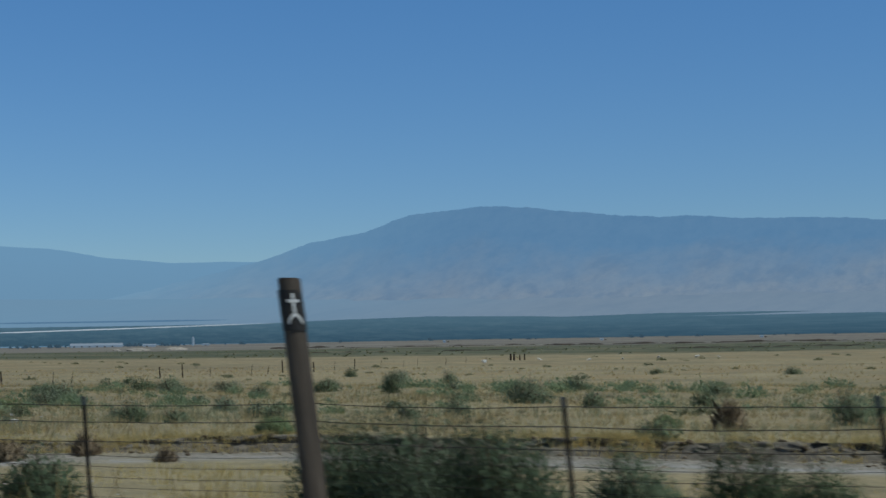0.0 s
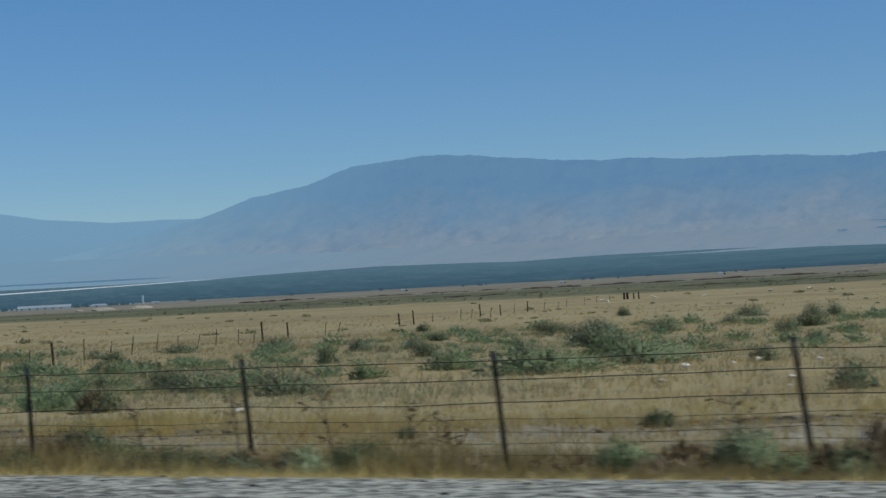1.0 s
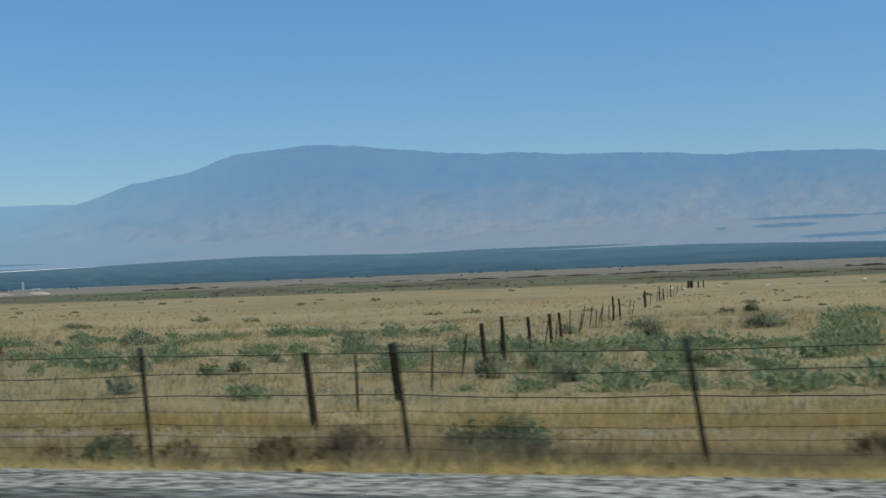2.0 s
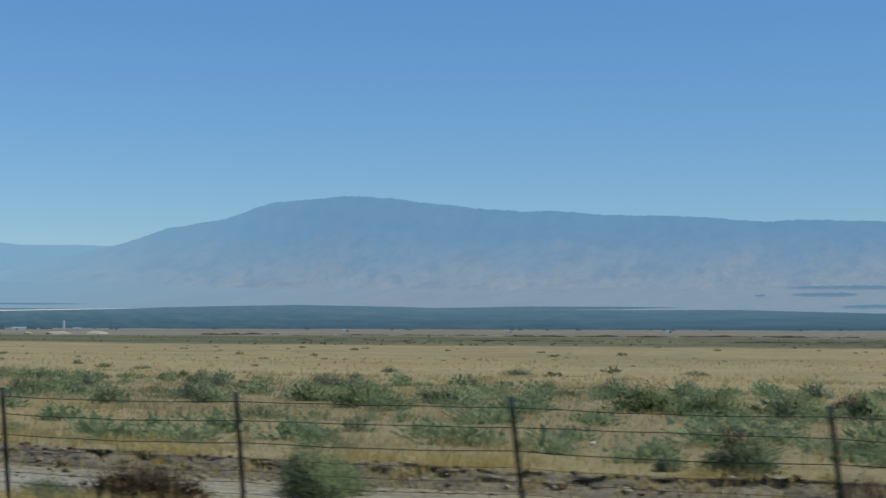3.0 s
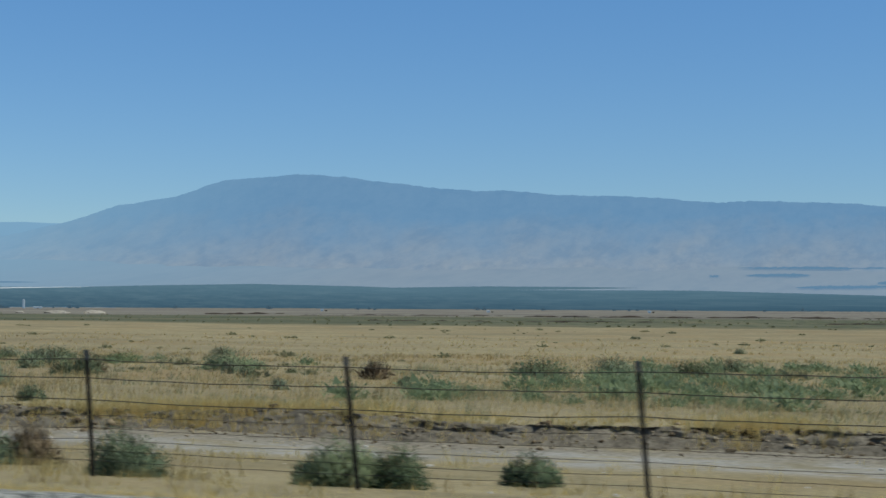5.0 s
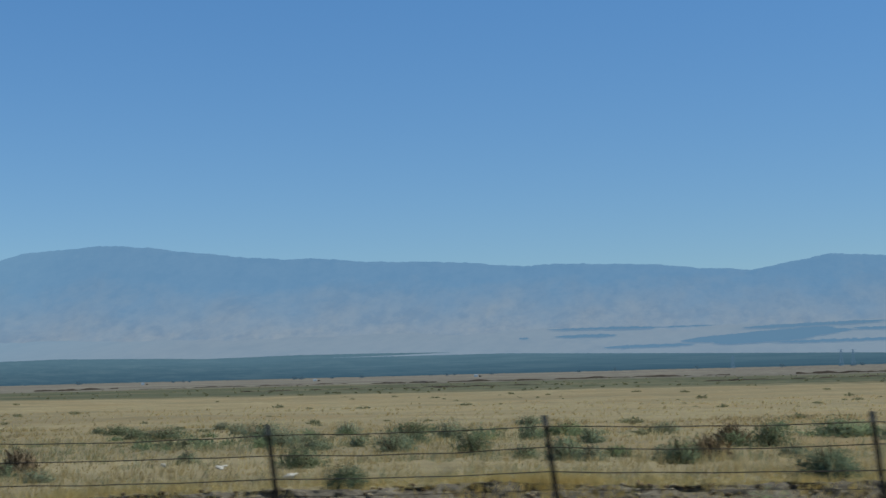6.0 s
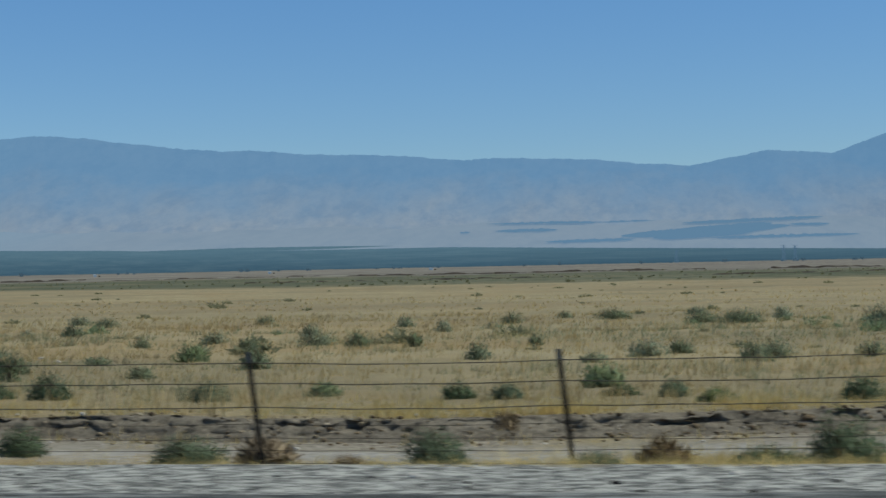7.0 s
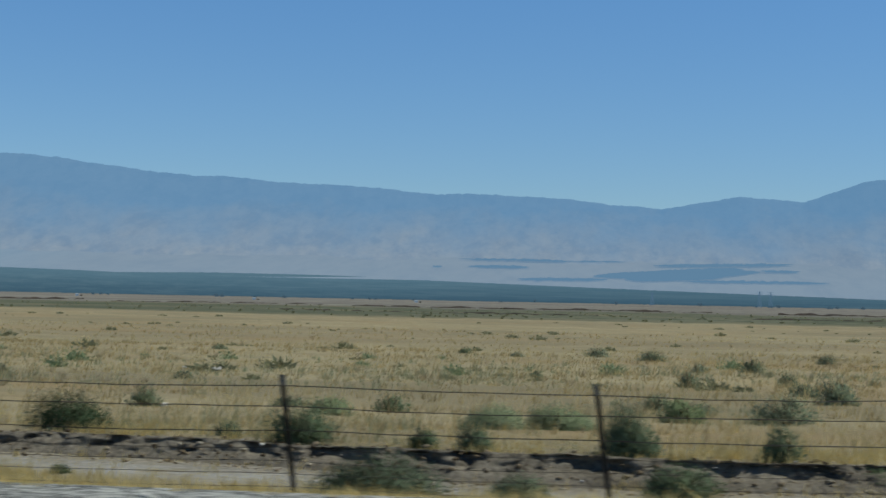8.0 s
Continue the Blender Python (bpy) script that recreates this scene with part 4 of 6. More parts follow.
def red_sign_post():
    x, y = -135.8, 12.9
    top = new("warning_post")
    top.location = (x, y, float(land_z(x, y)))
    tagged(top, "dark wooden post with a small faded red notice", "post")
    bm = bmesh.new()
    rod(bm, (0, 0, -0.4), (0.02, 0, 2.2), 0.083, 0.075, 16)
    part("shaft", bm, M_CREOSOTE, top)
    bm = bmesh.new()
    box(bm, (0.16, 0.10, 0.22), pose(-0.085, -0.02, 1.63), 0.01)
    part("box", bm, M_BLACK, top, "small dark box")
    m = pose(0.075, -0.075, 1.70, 0, 0, 28)
    bm = bmesh.new()
    plate_mesh(bm, 0.19, 0.48, 0.006, 0.012, m)
    notice = part("notice", bm, M_RED, top, "faded red metal notice")
    bm = bmesh.new()
    bmesh.ops.create_cone(bm, cap_ends=True, segments=24, radius1=0.062, radius2=0.062, depth=0.004, matrix=m @ pose(0, -0.006, 0.03, 90) @ Matrix.Diagonal((1, 1.6, 1, 1)))
    part("disc", bm, M_WHITE, notice, "white oval with a dark mark")
    bm = bmesh.new()
    for k, (bx, bz, bw) in enumerate(((0, 0.06, 0.05), (0.012, 0.03, 0.06), (-0.008, 0.0, 0.045))):
        box(bm, (bw, 0.003, 0.014), m @ pose(bx, -0.010, bz, 0, 30, 0))
    for bz, bw in ((0.205, 0.13), (0.18, 0.10), (-0.11, 0.13), (-0.14, 0.12), (-0.17, 0.10), (-0.195, 0.12)):
        box(bm, (bw, 0.003, 0.010), m @ pose(0, -0.005, bz))
    part("lettering", bm, M_BLACK, notice, "rows of dark bars")


def delineator():
    x, y = -28.5, 10.0
    top = new("roadside_marker")
    top.matrix_basis = pose(x, y, -0.12, 0, 3.0, 0)
    tagged(top, "slim white roadside marker with a yellow top", "marker post")
    bm = bmesh.new()
    rod(bm, (0, 0, -0.1), (0, 0, 1.05), 0.042, 0.042, 16)
    part("shaft", bm, M_WHITE, top)
    bm = bmesh.new()
    rod(bm, (0, 0, 0.68), (0, 0, 0.99), 0.045, 0.045, 16)
    part("sleeve", bm, M_AMBER, top, "yellow reflective sleeve")
    bm = bmesh.new()
    rod(bm, (0, 0, 1.05), (0, 0, 1.075), 0.045, 0.03, 16)
    part("cap", bm, M_WHITE, top)


def tyre_shred(x, y, length, turn, seed):
    """A curled strip torn from a lorry tyre."""
    rnd = random.Random(seed)
    bm = bmesh.new()
    n = 16
    rows = []
    for i in range(n + 1):
        u = i / n
        px, pz = (u - 0.5) * length, 0.02 + 0.045 * (abs(u - 0.5) * 2) ** 2 * (1 if u > 0.5 else 0.3)
        w = 0.05 * (0.35 + 0.65 * math.sin(math.pi * u)) * rnd.uniform(0.5, 1.3)
        pz += rnd.uniform(-0.012, 0.012)
        rows.append([bm.verts.new((px, -w, pz)), bm.verts.new((px, 0, pz + 0.018)), bm.verts.new((px, w, pz)), bm.verts.new((px, 0, pz - 0.02))])
    for a, b in zip(rows[:-1], rows[1:]):
        for j in range(4):
            bm.faces.new((a[j], b[j], b[(j + 1) % 4], a[(j + 1) % 4]))
    bm.faces.new(rows[0][::-1])
    bm.faces.new(rows[-1])
    bmesh.ops.recalc_face_normals(bm, faces=bm.faces)
    ob = part("tyre_shred", bm, M_RUBBER)
    ob.matrix_basis = pose(x, y, 0.405 if y < 7.2 else float(land_z(x, y)) - 0.01, 0, 0, turn)
    tagged(ob, "curled black strip of torn tyre on the gravel", "tyre shred")


def rock_arrays(seed, rough=0.25, fine=2):
    r = random.Random(seed)
    bm = bmesh.new()
    bmesh.ops.create_icosphere(bm, subdivisions=fine, radius=0.5)
    off = Vector((r.uniform(0, 50), r.uniform(0, 50), r.uniform(0, 50)))
    for v in bm.verts:
        v.co *= 1 + rough * 2.2 * noise.noise(v.co * 2.2 + off) + rough * noise.noise(v.co * 5 + off)
        v.co.z *= 0.6
    bmesh.ops.triangulate(bm, faces=bm.faces)
    bm.verts.index_update()
    v = np.array([tuple(p.co) for p in bm.verts])
    f = np.array([[q.index for q in p.verts] for p in bm.faces])
    bm.free()
    return v, f


ROCKS = [rock_arrays(k, 0.32) for k in range(7)]
CHIPS = [rock_arrays(20 + k, 0.3, 1) for k in range(8)]
LUMPS = [rock_arrays(40 + k, 0.55, 2) for k in range(8)]


def stones():
    meshes = []
    for v, f in ROCKS:
        me = array_mesh("stone", v, f)
        me.materials.append(M_STONE)
        meshes.append(me)
    rnd = random.Random(31)
    for x, y, w in STONES:
        ob = new("stone", rnd.choice(meshes))
        ob.matrix_basis = Matrix.LocRotScale((x, y, float(land_z(x, y)) + (w * 0.12 if y > 60 or y < 20.5 else 0.06 + w * 0.2)), Euler((rnd.uniform(-0.3, 0.3), rnd.uniform(-0.3, 0.3), rnd.uniform(0, 6))), (w * 1.25, w * rnd.uniform(0.6, 1.0), w * rnd.uniform(0.45, 0.8)))
        tagged(ob, "pale bleached stone lying in dry grass", "stone", "pale stones by the track")


def bank_z(x, y):
    """The top of the broken bank, or the land where there is none."""
    x, y = np.asarray(x, float), np.asarray(y, float)
    b = bank_line(x)
    s = y - b
    low, high = land_z(x, b - bank_wide(x) - 0.05) - 0.03, land_z(x, b + 0.6) + 0.01
    face = low + (high - low) * np.clip((s + bank_wide(x)) / (bank_wide(x) + 0.01), 0, 1) ** 0.9
    z = land_z(x, y)
    return np.where((s > -bank_wide(x)) & (s < 0.6), np.maximum(z, face), z)


def scatter_rocks(name, spots, label, material):
    """Many small lumps joined into one sheet of rubble: x, y, size for each."""
    rnd = np.random.default_rng(17)
    vs, fs, k = [], [], 0
    for x, y, w in spots:
        v, f = (LUMPS if w > 0.13 else CHIPS)[rnd.integers(8)]
        a = rnd.uniform(0, 6.28)
        c, s = math.cos(a), math.sin(a)
        q = v @ np.array([[c, -s, 0], [s, c, 0], [0, 0, 1]]).T * np.array([w, w * rnd.uniform(0.6, 1), w * rnd.uniform(0.7, 1.3)])
        vs.append(q + np.array([x, y, (0.432 if y < 7.1 else float(bank_z(x, y))) + w * 0.08]))
        fs.append(f + k)
        k += len(v)
    me = array_mesh(name, np.concatenate(vs), np.concatenate(fs))
    me.materials.append(material)
    tagged(new(name, me), label, "rubble", kind="stuff")


def bank_rubble():
    rnd = random.Random(41)
    spots = []
    for _ in range(8500):
        x = rnd.uniform(-262, 8)
        if rnd.random() > float(cut(x)) + 0.1:
            continue
        s = rnd.gauss(-0.2, 0.27)
        y = float(bank_line(np.array([x]))[0]) + s
        spots.append((x, y, min(0.14 if x > -196 else 0.09, rnd.lognormvariate(-3.2, 0.5))))
    # the larger lumps lie where the bank has slumped
    for _ in range(2200):
        x = rnd.uniform(-262, 8)
        slump = float(fbm(np.array([x * 0.35]), np.array([2.0]), 44, 3)[0])
        if rnd.random() > (float(cut(x)) + 0.15) * (0.55 + 0.9 * slump) * (1.0 if x > -196 else 0.3):
            continue
        y = float(bank_line(np.array([x]))[0]) + rnd.gauss(-0.35, 0.42)
        spots.append((x, y, min(0.14 if x > -196 else 0.1, rnd.lognormvariate(-2.65, 0.4))))
    for _ in range(4200):
        x = rnd.uniform(-262, 8) if rnd.random() < 0.7 else rnd.uniform(-196, -166)
        spots.append((x, float(bank_line(np.array([x]))[0]) - 0.2 - abs(rnd.gauss(0, 0.8 if x > -178 else 0.25)), min(0.08, rnd.lognormvariate(-3.5, 0.45))))
    scatter_rocks("bank_clods", spots, "broken greyish earth clods along the cut bank", M_CLOD)


def bank_face():
    """The broken face of the bank: crumbling soil with dark hollows washed out under the turf."""
    x = np.arange(-262, 8, 0.07)
    v = np.linspace(0, 1, 15)
    X, V = np.meshgrid(x, v, indexing="ij")
    y0 = bank_line(x)[:, None]
    low, high = land_z(x, bank_line(x) - bank_wide(x) - 0.05)[:, None] - 0.03, land_z(x, bank_line(x) + 0.6)[:, None] + 0.01
    Z = low + (high - low) * np.clip(V / 0.93, 0, 1) ** 0.9
    wide = bank_wide(X)
    Y = y0 - wide + (wide + 0.05) * V
    hollow = np.clip(1.5 * fbm(X * 2.2, V * 1.6 + 3, 111, 3) + 0.7 * fbm(X * 0.13, X * 0, 112, 2) + np.interp(X, [-196, -190, -174, -40, -28], [0.04, -0.04, 0.12, 0.12, 0.1]), 0, 0.35) / 0.35
    sill = np.interp(X, [-226, -218, -40, -28], [0.36, 0.44, 0.44, 0.42]) + 0.2 * fbm(X * 0.9, X * 0 + 2, 116, 3)
    shape = np.clip((V - sill) / 0.12, 0, 1) * np.clip((0.94 - V) / 0.06, 0, 1)
    Y = Y + 0.25 * hollow * shape * cut(X) * np.interp(X, [-185, -174, -40, -28], [1.0, 0.85, 0.85, 1.0])
    crumble = fbm(X * 3.2, V * 4.0, 113, 4, 0.6)
    Y = Y - (0.06 * crumble + 0.11 * fbm(X * 7, V * 11, 115, 2)) * np.clip((V - 0.15) * 2.2, 0.12, 1) * np.clip((1 - V) * 12, 0, 1)
    Z = Z + 0.05 * fbm(X * 6.5, V * 7.0 + 7, 114, 2) * np.clip((V - 0.1) * 2.0, 0.1, 1) * np.clip((1.02 - V) * 6, 0, 1)
    Y = np.where(V > 0.97, y0 + 0.75, Y)
    Z = np.where(V > 0.97, high - 0.05, Z)
    tagged(new("bank_face", sheet("bank_face", X, Y, Z, M_SOIL, False)), "crumbling earth bank with dark hollows under the turf", "earth bank", kind="structure")


def shoulder_gravel():
    rnd = random.Random(43)
    spots = [(rnd.uniform(-250, 4), rnd.uniform(6.3, 8.6), min(0.05, rnd.lognormvariate(-4.1, 0.5))) for _ in range(5200)]
    scatter_rocks("shoulder_gravel", spots, "loose grey gravel along the road shoulder", M_GRAVEL)
    spots = [(rnd.uniform(-250, 4), rnd.uniform(7.3, 8.2), min(0.055, rnd.lognormvariate(-3.6, 0.4))) for _ in range(1000)]
    scatter_rocks("shoulder_debris", spots, "dark crumbs of asphalt and rubber on the shoulder", M_RUBBER)
    spots = [(rnd.uniform(-250, 4), rnd.uniform(6.2, 8.3), min(0.06, rnd.lognormvariate(-3.6, 0.4))) for _ in range(900)]
    scatter_rocks("pale_chips", spots, "pale stone chips on the road and its shoulder", M_STONE)
    spots = [(rnd.uniform(-250, 4), rnd.uniform(13, 20), min(0.09, rnd.lognormvariate(-3.5, 0.5))) for _ in range(1800)]
    scatter_rocks("track_stones", spots, "small pale stones on the dirt track", M_STONE)


M_GRAVEL = grainy("gravel_stone", (0.05, 0.048, 0.045), (0.6, 0.58, 0.53), 2.5, 0.9, bump=0.3, depth=0.01)
M_AMBER = grainy("amber_sleeve", (0.62, 0.30, 0.015), (0.80, 0.42, 0.03), 18.0, 0.5, bump=0.1, depth=0.002)
M_PALEBLUE = grainy("pale_blue_paint", (0.35, 0.55, 0.65), (0.5, 0.68, 0.75), 12.0, 0.5)
M_ORANGE = grainy("orange_paint", (0.55, 0.22, 0.10), (0.68, 0.32, 0.16), 12.0, 0.5)
STONES_1 = [
    (-22.9, 12.9, 0.08), (-23.8, 13.6, 0.16), (-26.0, 20.8, 0.09), (-28.9, 30.0, 0.34), (-30.0, 27.4, 0.24), (-30.2, 27.2, 0.19), (-33.8, 26.5, 0.1), (-34.3, 29.2, 0.19),
    (-35.4, 38.1, 0.14), (-36.8, 37.3, 0.2), (-37.0, 29.3, 0.26), (-37.1, 38.5, 0.15), (-37.2, 36.3, 0.16), (-38.2, 35.5, 0.2), (-42.9, 22.5, 0.14), (-47.1, 11.1, 0.08),
    (-47.3, 9.5, 0.06), (-49.3, 11.2, 0.08), (-57.1, 41.3, 0.13), (-69.0, 228.0, 0.6), (-72.0, 226.0, 0.8), (-77.0, 222.0, 0.7), (-80.0, 214.0, 0.6), (-84.0, 210.0, 0.8),
    (-88.9, 18.4, 0.13), (-89.8, 18.5, 0.12), (-90.0, 205.0, 0.8), (-90.7, 23.6, 0.13), (-92.0, 190.0, 0.9), (-94.0, 19.3, 0.07),
]
STONES_2 = [
    (-95.0, 196.0, 0.7), (-95.7, 18.6, 0.11), (-95.8, 19.0, 0.12), (-100.8, 20.2, 0.18), (-102.5, 18.7, 0.17), (-103.0, 18.6, 0.29), (-106.8, 23.2, 0.17), (-107.1, 23.0, 0.21),
    (-107.7, 23.6, 0.27), (-109.5, 22.1, 0.32), (-109.6, 24.9, 0.27), (-110.3, 18.9, 0.15), (-112.5, 22.1, 0.12), (-114.3, 18.4, 0.08), (-114.9, 15.1, 0.13), (-117.3, 27.4, 0.12),
    (-118.4, 16.2, 0.11), (-118.4, 15.8, 0.16), (-118.7, 14.9, 0.11), (-121.6, 20.7, 0.09), (-122.9, 20.8, 0.12), (-129.8, 17.8, 0.12), (-131.4, 21.2, 0.08), (-132.4, 21.4, 0.09),
    (-134.2, 21.9, 0.09), (-134.3, 24.9, 0.08), (-134.5, 22.0, 0.07), (-134.8, 24.3, 0.12), (-135.5, 23.7, 0.1), (-135.8, 23.9, 0.1),
]
STONES_3 = [
    (-171.4, 21.3, 0.08), (-174.0, 20.8, 0.13), (-175.2, 20.6, 0.1), (-175.8, 24.9, 0.22), (-180.0, 33.2, 0.22), (-180.4, 34.6, 0.16), (-181.4, 21.7, 0.16), (-181.4, 19.0, 0.17),
    (-182.2, 35.3, 0.18), (-182.4, 19.9, 0.08), (-185.8, 20.0, 0.08), (-191.7, 20.2, 0.11), (-199.1, 17.4, 0.08), (-210.5, 34.2, 0.11), (-211.9, 36.4, 0.12), (-221.5, 18.0, 0.11),
    (-223.1, 32.5, 0.12), (-226.2, 18.2, 0.1), (-232.3, 26.3, 0.17), (-236.5, 45.6, 0.29), (-237.7, 46.2, 0.18),
]
STONES = STONES_1 + STONES_2 + STONES_3


def gate_posts():
    """Stout old posts where the field fence once had a gate."""
    rnd = random.Random(6)
    for dx, dy, h, r in ((0, 0, 1.05, 0.17), (0.45, 0.2, 1.0, 0.15), (1.3, 0.5, 0.85, 0.11), (2.0, 0.7, 0.95, 0.11), (0.2, 0.9, 0.9, 0.14)):
        x, y = -93.9 + dx, 203.0 + dy
        bm = bmesh.new()
        rod(bm, (0, 0, -0.3), (rnd.uniform(-0.06, 0.06), 0, h), r, r * 0.85, 10)
        ob = part("gate_post", bm, M_DARKWOOD)
        ob.location = (x, y, float(land_z(x, y)))
        tagged(ob, "stout dark wooden post standing alone on the plain", "post", "old gate posts")


def dirt_mound(x, y, w, h, seed):
    bm = bmesh.new()
    bmesh.ops.create_icosphere(bm, subdivisions=4, radius=0.5)
    off = Vector((seed * 3.1, seed * 1.7, 0))
    for v in bm.verts:
        v.co *= 1 + 0.5 * noise.noise(v.co * 2.5 + off) + 0.2 * noise.noise(v.co * 6 + off)
        v.co = Vector((v.co.x * w, v.co.y * w * 0.5, max(-0.1, v.co.z) * h * 2))
    ob = part("dirt_mound", bm, M_HEAP)
    ob.matrix_basis = pose(x, y, float(land_z(x, y)), 0, 0, seed * 40)
    tagged(ob, "low pale mound of soil far out on the plain", "mound", "pale mounds on the plain")


def dry_stalk(x, y, height, seed):
    """A tall dead weed: a bare stalk with side shoots and withered leaves."""
    rnd = random.Random(seed)
    top = new("dry_weed")
    top.location = (x, y, float(land_z(x, y)))
    tagged(top, "tall dead brown weed with withered leaves by the fence", "weed", "dead weeds by the fence")
    stem, leaves = bmesh.new(), bmesh.new()
    tip = Vector((rnd.uniform(-0.1, 0.1), rnd.uniform(-0.1, 0.1), height))
    rod(stem, (0, 0, -0.05), tip, 0.010, 0.004, 6)
    for k in range(11):
        c = tip * rnd.uniform(0.3, 1.0)
        a = rnd.uniform(0, 6.28)
        e = c + Vector((math.cos(a) * 0.22, math.sin(a) * 0.22, rnd.uniform(0.05, 0.2))) * rnd.uniform(0.5, 1.2)
        rod(stem, c, e, 0.005, 0.003, 5)
        for j in range(4):
            q = c.lerp(e, rnd.uniform(0.4, 1.05))
            d = Vector((rnd.uniform(-1, 1), rnd.uniform(-1, 1), rnd.uniform(-0.8, 0.5))).normalized() * rnd.uniform(0.04, 0.09)
            w = d.cross(Vector((0.3, 0.2, 1))).normalized() * d.length * 0.35
            leaves.faces.new([leaves.verts.new(q + u) for u in (Vector((0, 0, 0)), d * 0.5 + w, d, d * 0.5 - w)])
    part("stem", stem, M_TWIG, top)
    part("foliage", leaves, M_DEAD, top, "withered brown leaves")


def dead_branches(x, y, seed):
    rnd = random.Random(seed)
    top = new("dead_branch")
    top.location = (x, y, float(land_z(x, y)))
    tagged(top, "bleached crooked dead branch lying in dry brush", "branch")
    for k in range(9):
        bm = bmesh.new()
        p = Vector((rnd.uniform(-0.15, 0.15), rnd.uniform(-0.1, 0.1), 0.05))
        d = Vector((rnd.uniform(-1, 1), rnd.uniform(-0.3, 0.1), rnd.uniform(0.2, 0.8))).normalized()
        r = 0.016
        for j in range(6):
            q = p + d * rnd.uniform(0.07, 0.13)
            rod(bm, p, q, r, r * 0.85, 6)
            p, r = q, r * 0.85
            d = (d + Vector((rnd.uniform(-0.5, 0.5), rnd.uniform(-0.3, 0.3), rnd.uniform(-0.45, 0.25)))).normalized()
        part("limb", bm, M_BLEACHED, top)


def bucket(x, y):
    top = new("bucket")
    top.matrix_basis = pose(x, y, float(land_z(x, y)) - 0.01, 6, 4, 0)
    tagged(top, "small white plastic bucket standing in dry grass", "bucket")
    bm = bmesh.new()
    rod(bm, (0, 0, 0), (0, 0, 0.15), 0.058, 0.068, 20)
    part("body", bm, M_WHITE, top)
    bm = bmesh.new()
    rod(bm, (0, 0, 0.138), (0, 0, 0.155), 0.074, 0.074, 20)
    part("rim", bm, M_WHITE, top)
    bm = bmesh.new()
    rod(bm, (-0.07, 0, 0.145), (0, 0.09, 0.10), 0.003, sides=5)
    rod(bm, (0, 0.09, 0.10), (0.07, 0, 0.145), 0.003, sides=5)
    part("handle", bm, M_WIRE, top, "thin wire handle")


def round_stone(x, y, w):
    bm = bmesh.new()
    bmesh.ops.create_icosphere(bm, subdivisions=3, radius=0.5)
    for v in bm.verts:
        v.co *= 1 + 0.10 * noise.noise(v.co * 2.5) + 0.03 * noise.noise(v.co * 9)
        v.co = Vector((v.co.x * w, v.co.y * w * 0.8, v.co.z * w * 0.85))
    ob = part("boulder", bm, M_DARKSTONE)
    ob.location = (x, y, float(land_z(x, y)) + w * 0.28)
    tagged(ob, "dark grey rounded boulder at the edge of the gravel", "boulder")


def litter(name, x, y, size, turn, label, cat):
    bm = bmesh.new()
    box(bm, size, pose(0, 0, size[2] / 2), min(size) * 0.2)
    bmesh.ops.subdivide_edges(bm, edges=bm.edges, cuts=2, use_grid_fill=True)
    for v in bm.verts:
        v.co += Vector(noise.noise_vector(v.co * 9 + Vector((x, 0, 0)))) * min(size) * 0.22
    ob = part(name, bm, M_WHITE)
    ob.matrix_basis = pose(x, y, float(land_z(x, y)), 0, 4, turn)
    tagged(ob, label, cat)


M_DARKSTONE = grainy("dark_stone", (0.03, 0.03, 0.03), (0.12, 0.118, 0.112), 18.0, 0.9, gloss=0.2, bump=0.5, depth=0.01)
M_POSTWOOD = grainy("tarred_wood", (0.022, 0.017, 0.014), (0.135, 0.11, 0.088), 5.0, 0.9, bump=0.6, depth=0.01, stretch=(4, 4, 0.25))
M_OLDTAG = grainy("faded_tag", (0.16, 0.13, 0.03), (0.36, 0.30, 0.09), 12.0, 0.7)
M_HEAP = grainy("pale_soil", (0.30, 0.27, 0.23), (0.45, 0.42, 0.37), 0.5, 0.95, bump=0.3, depth=0.1)
M_BLEACHED = grainy("bleached_wood", (0.32, 0.26, 0.19), (0.55, 0.47, 0.36), 20.0, 0.85)

road_fence()
brace_post()
cross_fence()
for x, s, g, bz in ((-53.85, True, 0.165, 0.82), (-133.46, True, 0.165, 0.86), (-212.40, False, 0.176, 0.68)):
    utility_pole(x, s, g, bz)
marker_post()
highway_sign()
red_sign_post()
delineator()
tyre_shred(-45.72, 6.45, 0.46, 25, 1)
tyre_shred(-46.70, 7.55, 0.42, 22, 4)
tyre_shred(-41.15, 6.9, 0.45, 75, 5)
tyre_shred(-17.05, 8.3, 0.3, 20, 2)
tyre_shred(-136.46, 7.9, 0.4, 10, 3)
stones()
bank_rubble()
bank_face()
shoulder_gravel()
gate_posts()
for k, (az, r, w, h) in enumerate(((34.4, 1060, 16, 1.6), (33.0, 1090, 20, 1.9), (35.6, 1150, 12, 1.2))):
    hx, hy, _ = far_spot(az, r)
    dirt_mound(hx, hy, w, h, k + 1)
for k, (x, y, h) in enumerate(((-35.9, 13.4, 1.05), (-34.9, 13.3, 0.75), (-37.2, 13.6, 0.9), (-31.6, 13.5, 0.7), (-34.4, 13.1, 0.6), (-38.6, 13.8, 0.8))):
    dry_stalk(x, y, h, k + 60)
dead_branches(-24.3, 12.9, 5)
bucket(-14.76, 11.60)
round_stone(-15.48, 8.16, 0.2)
litter("pale_board", -115.3, 18.0, (0.45, 0.12, 0.04), 15, "short white board lying on the dirt track", "board")

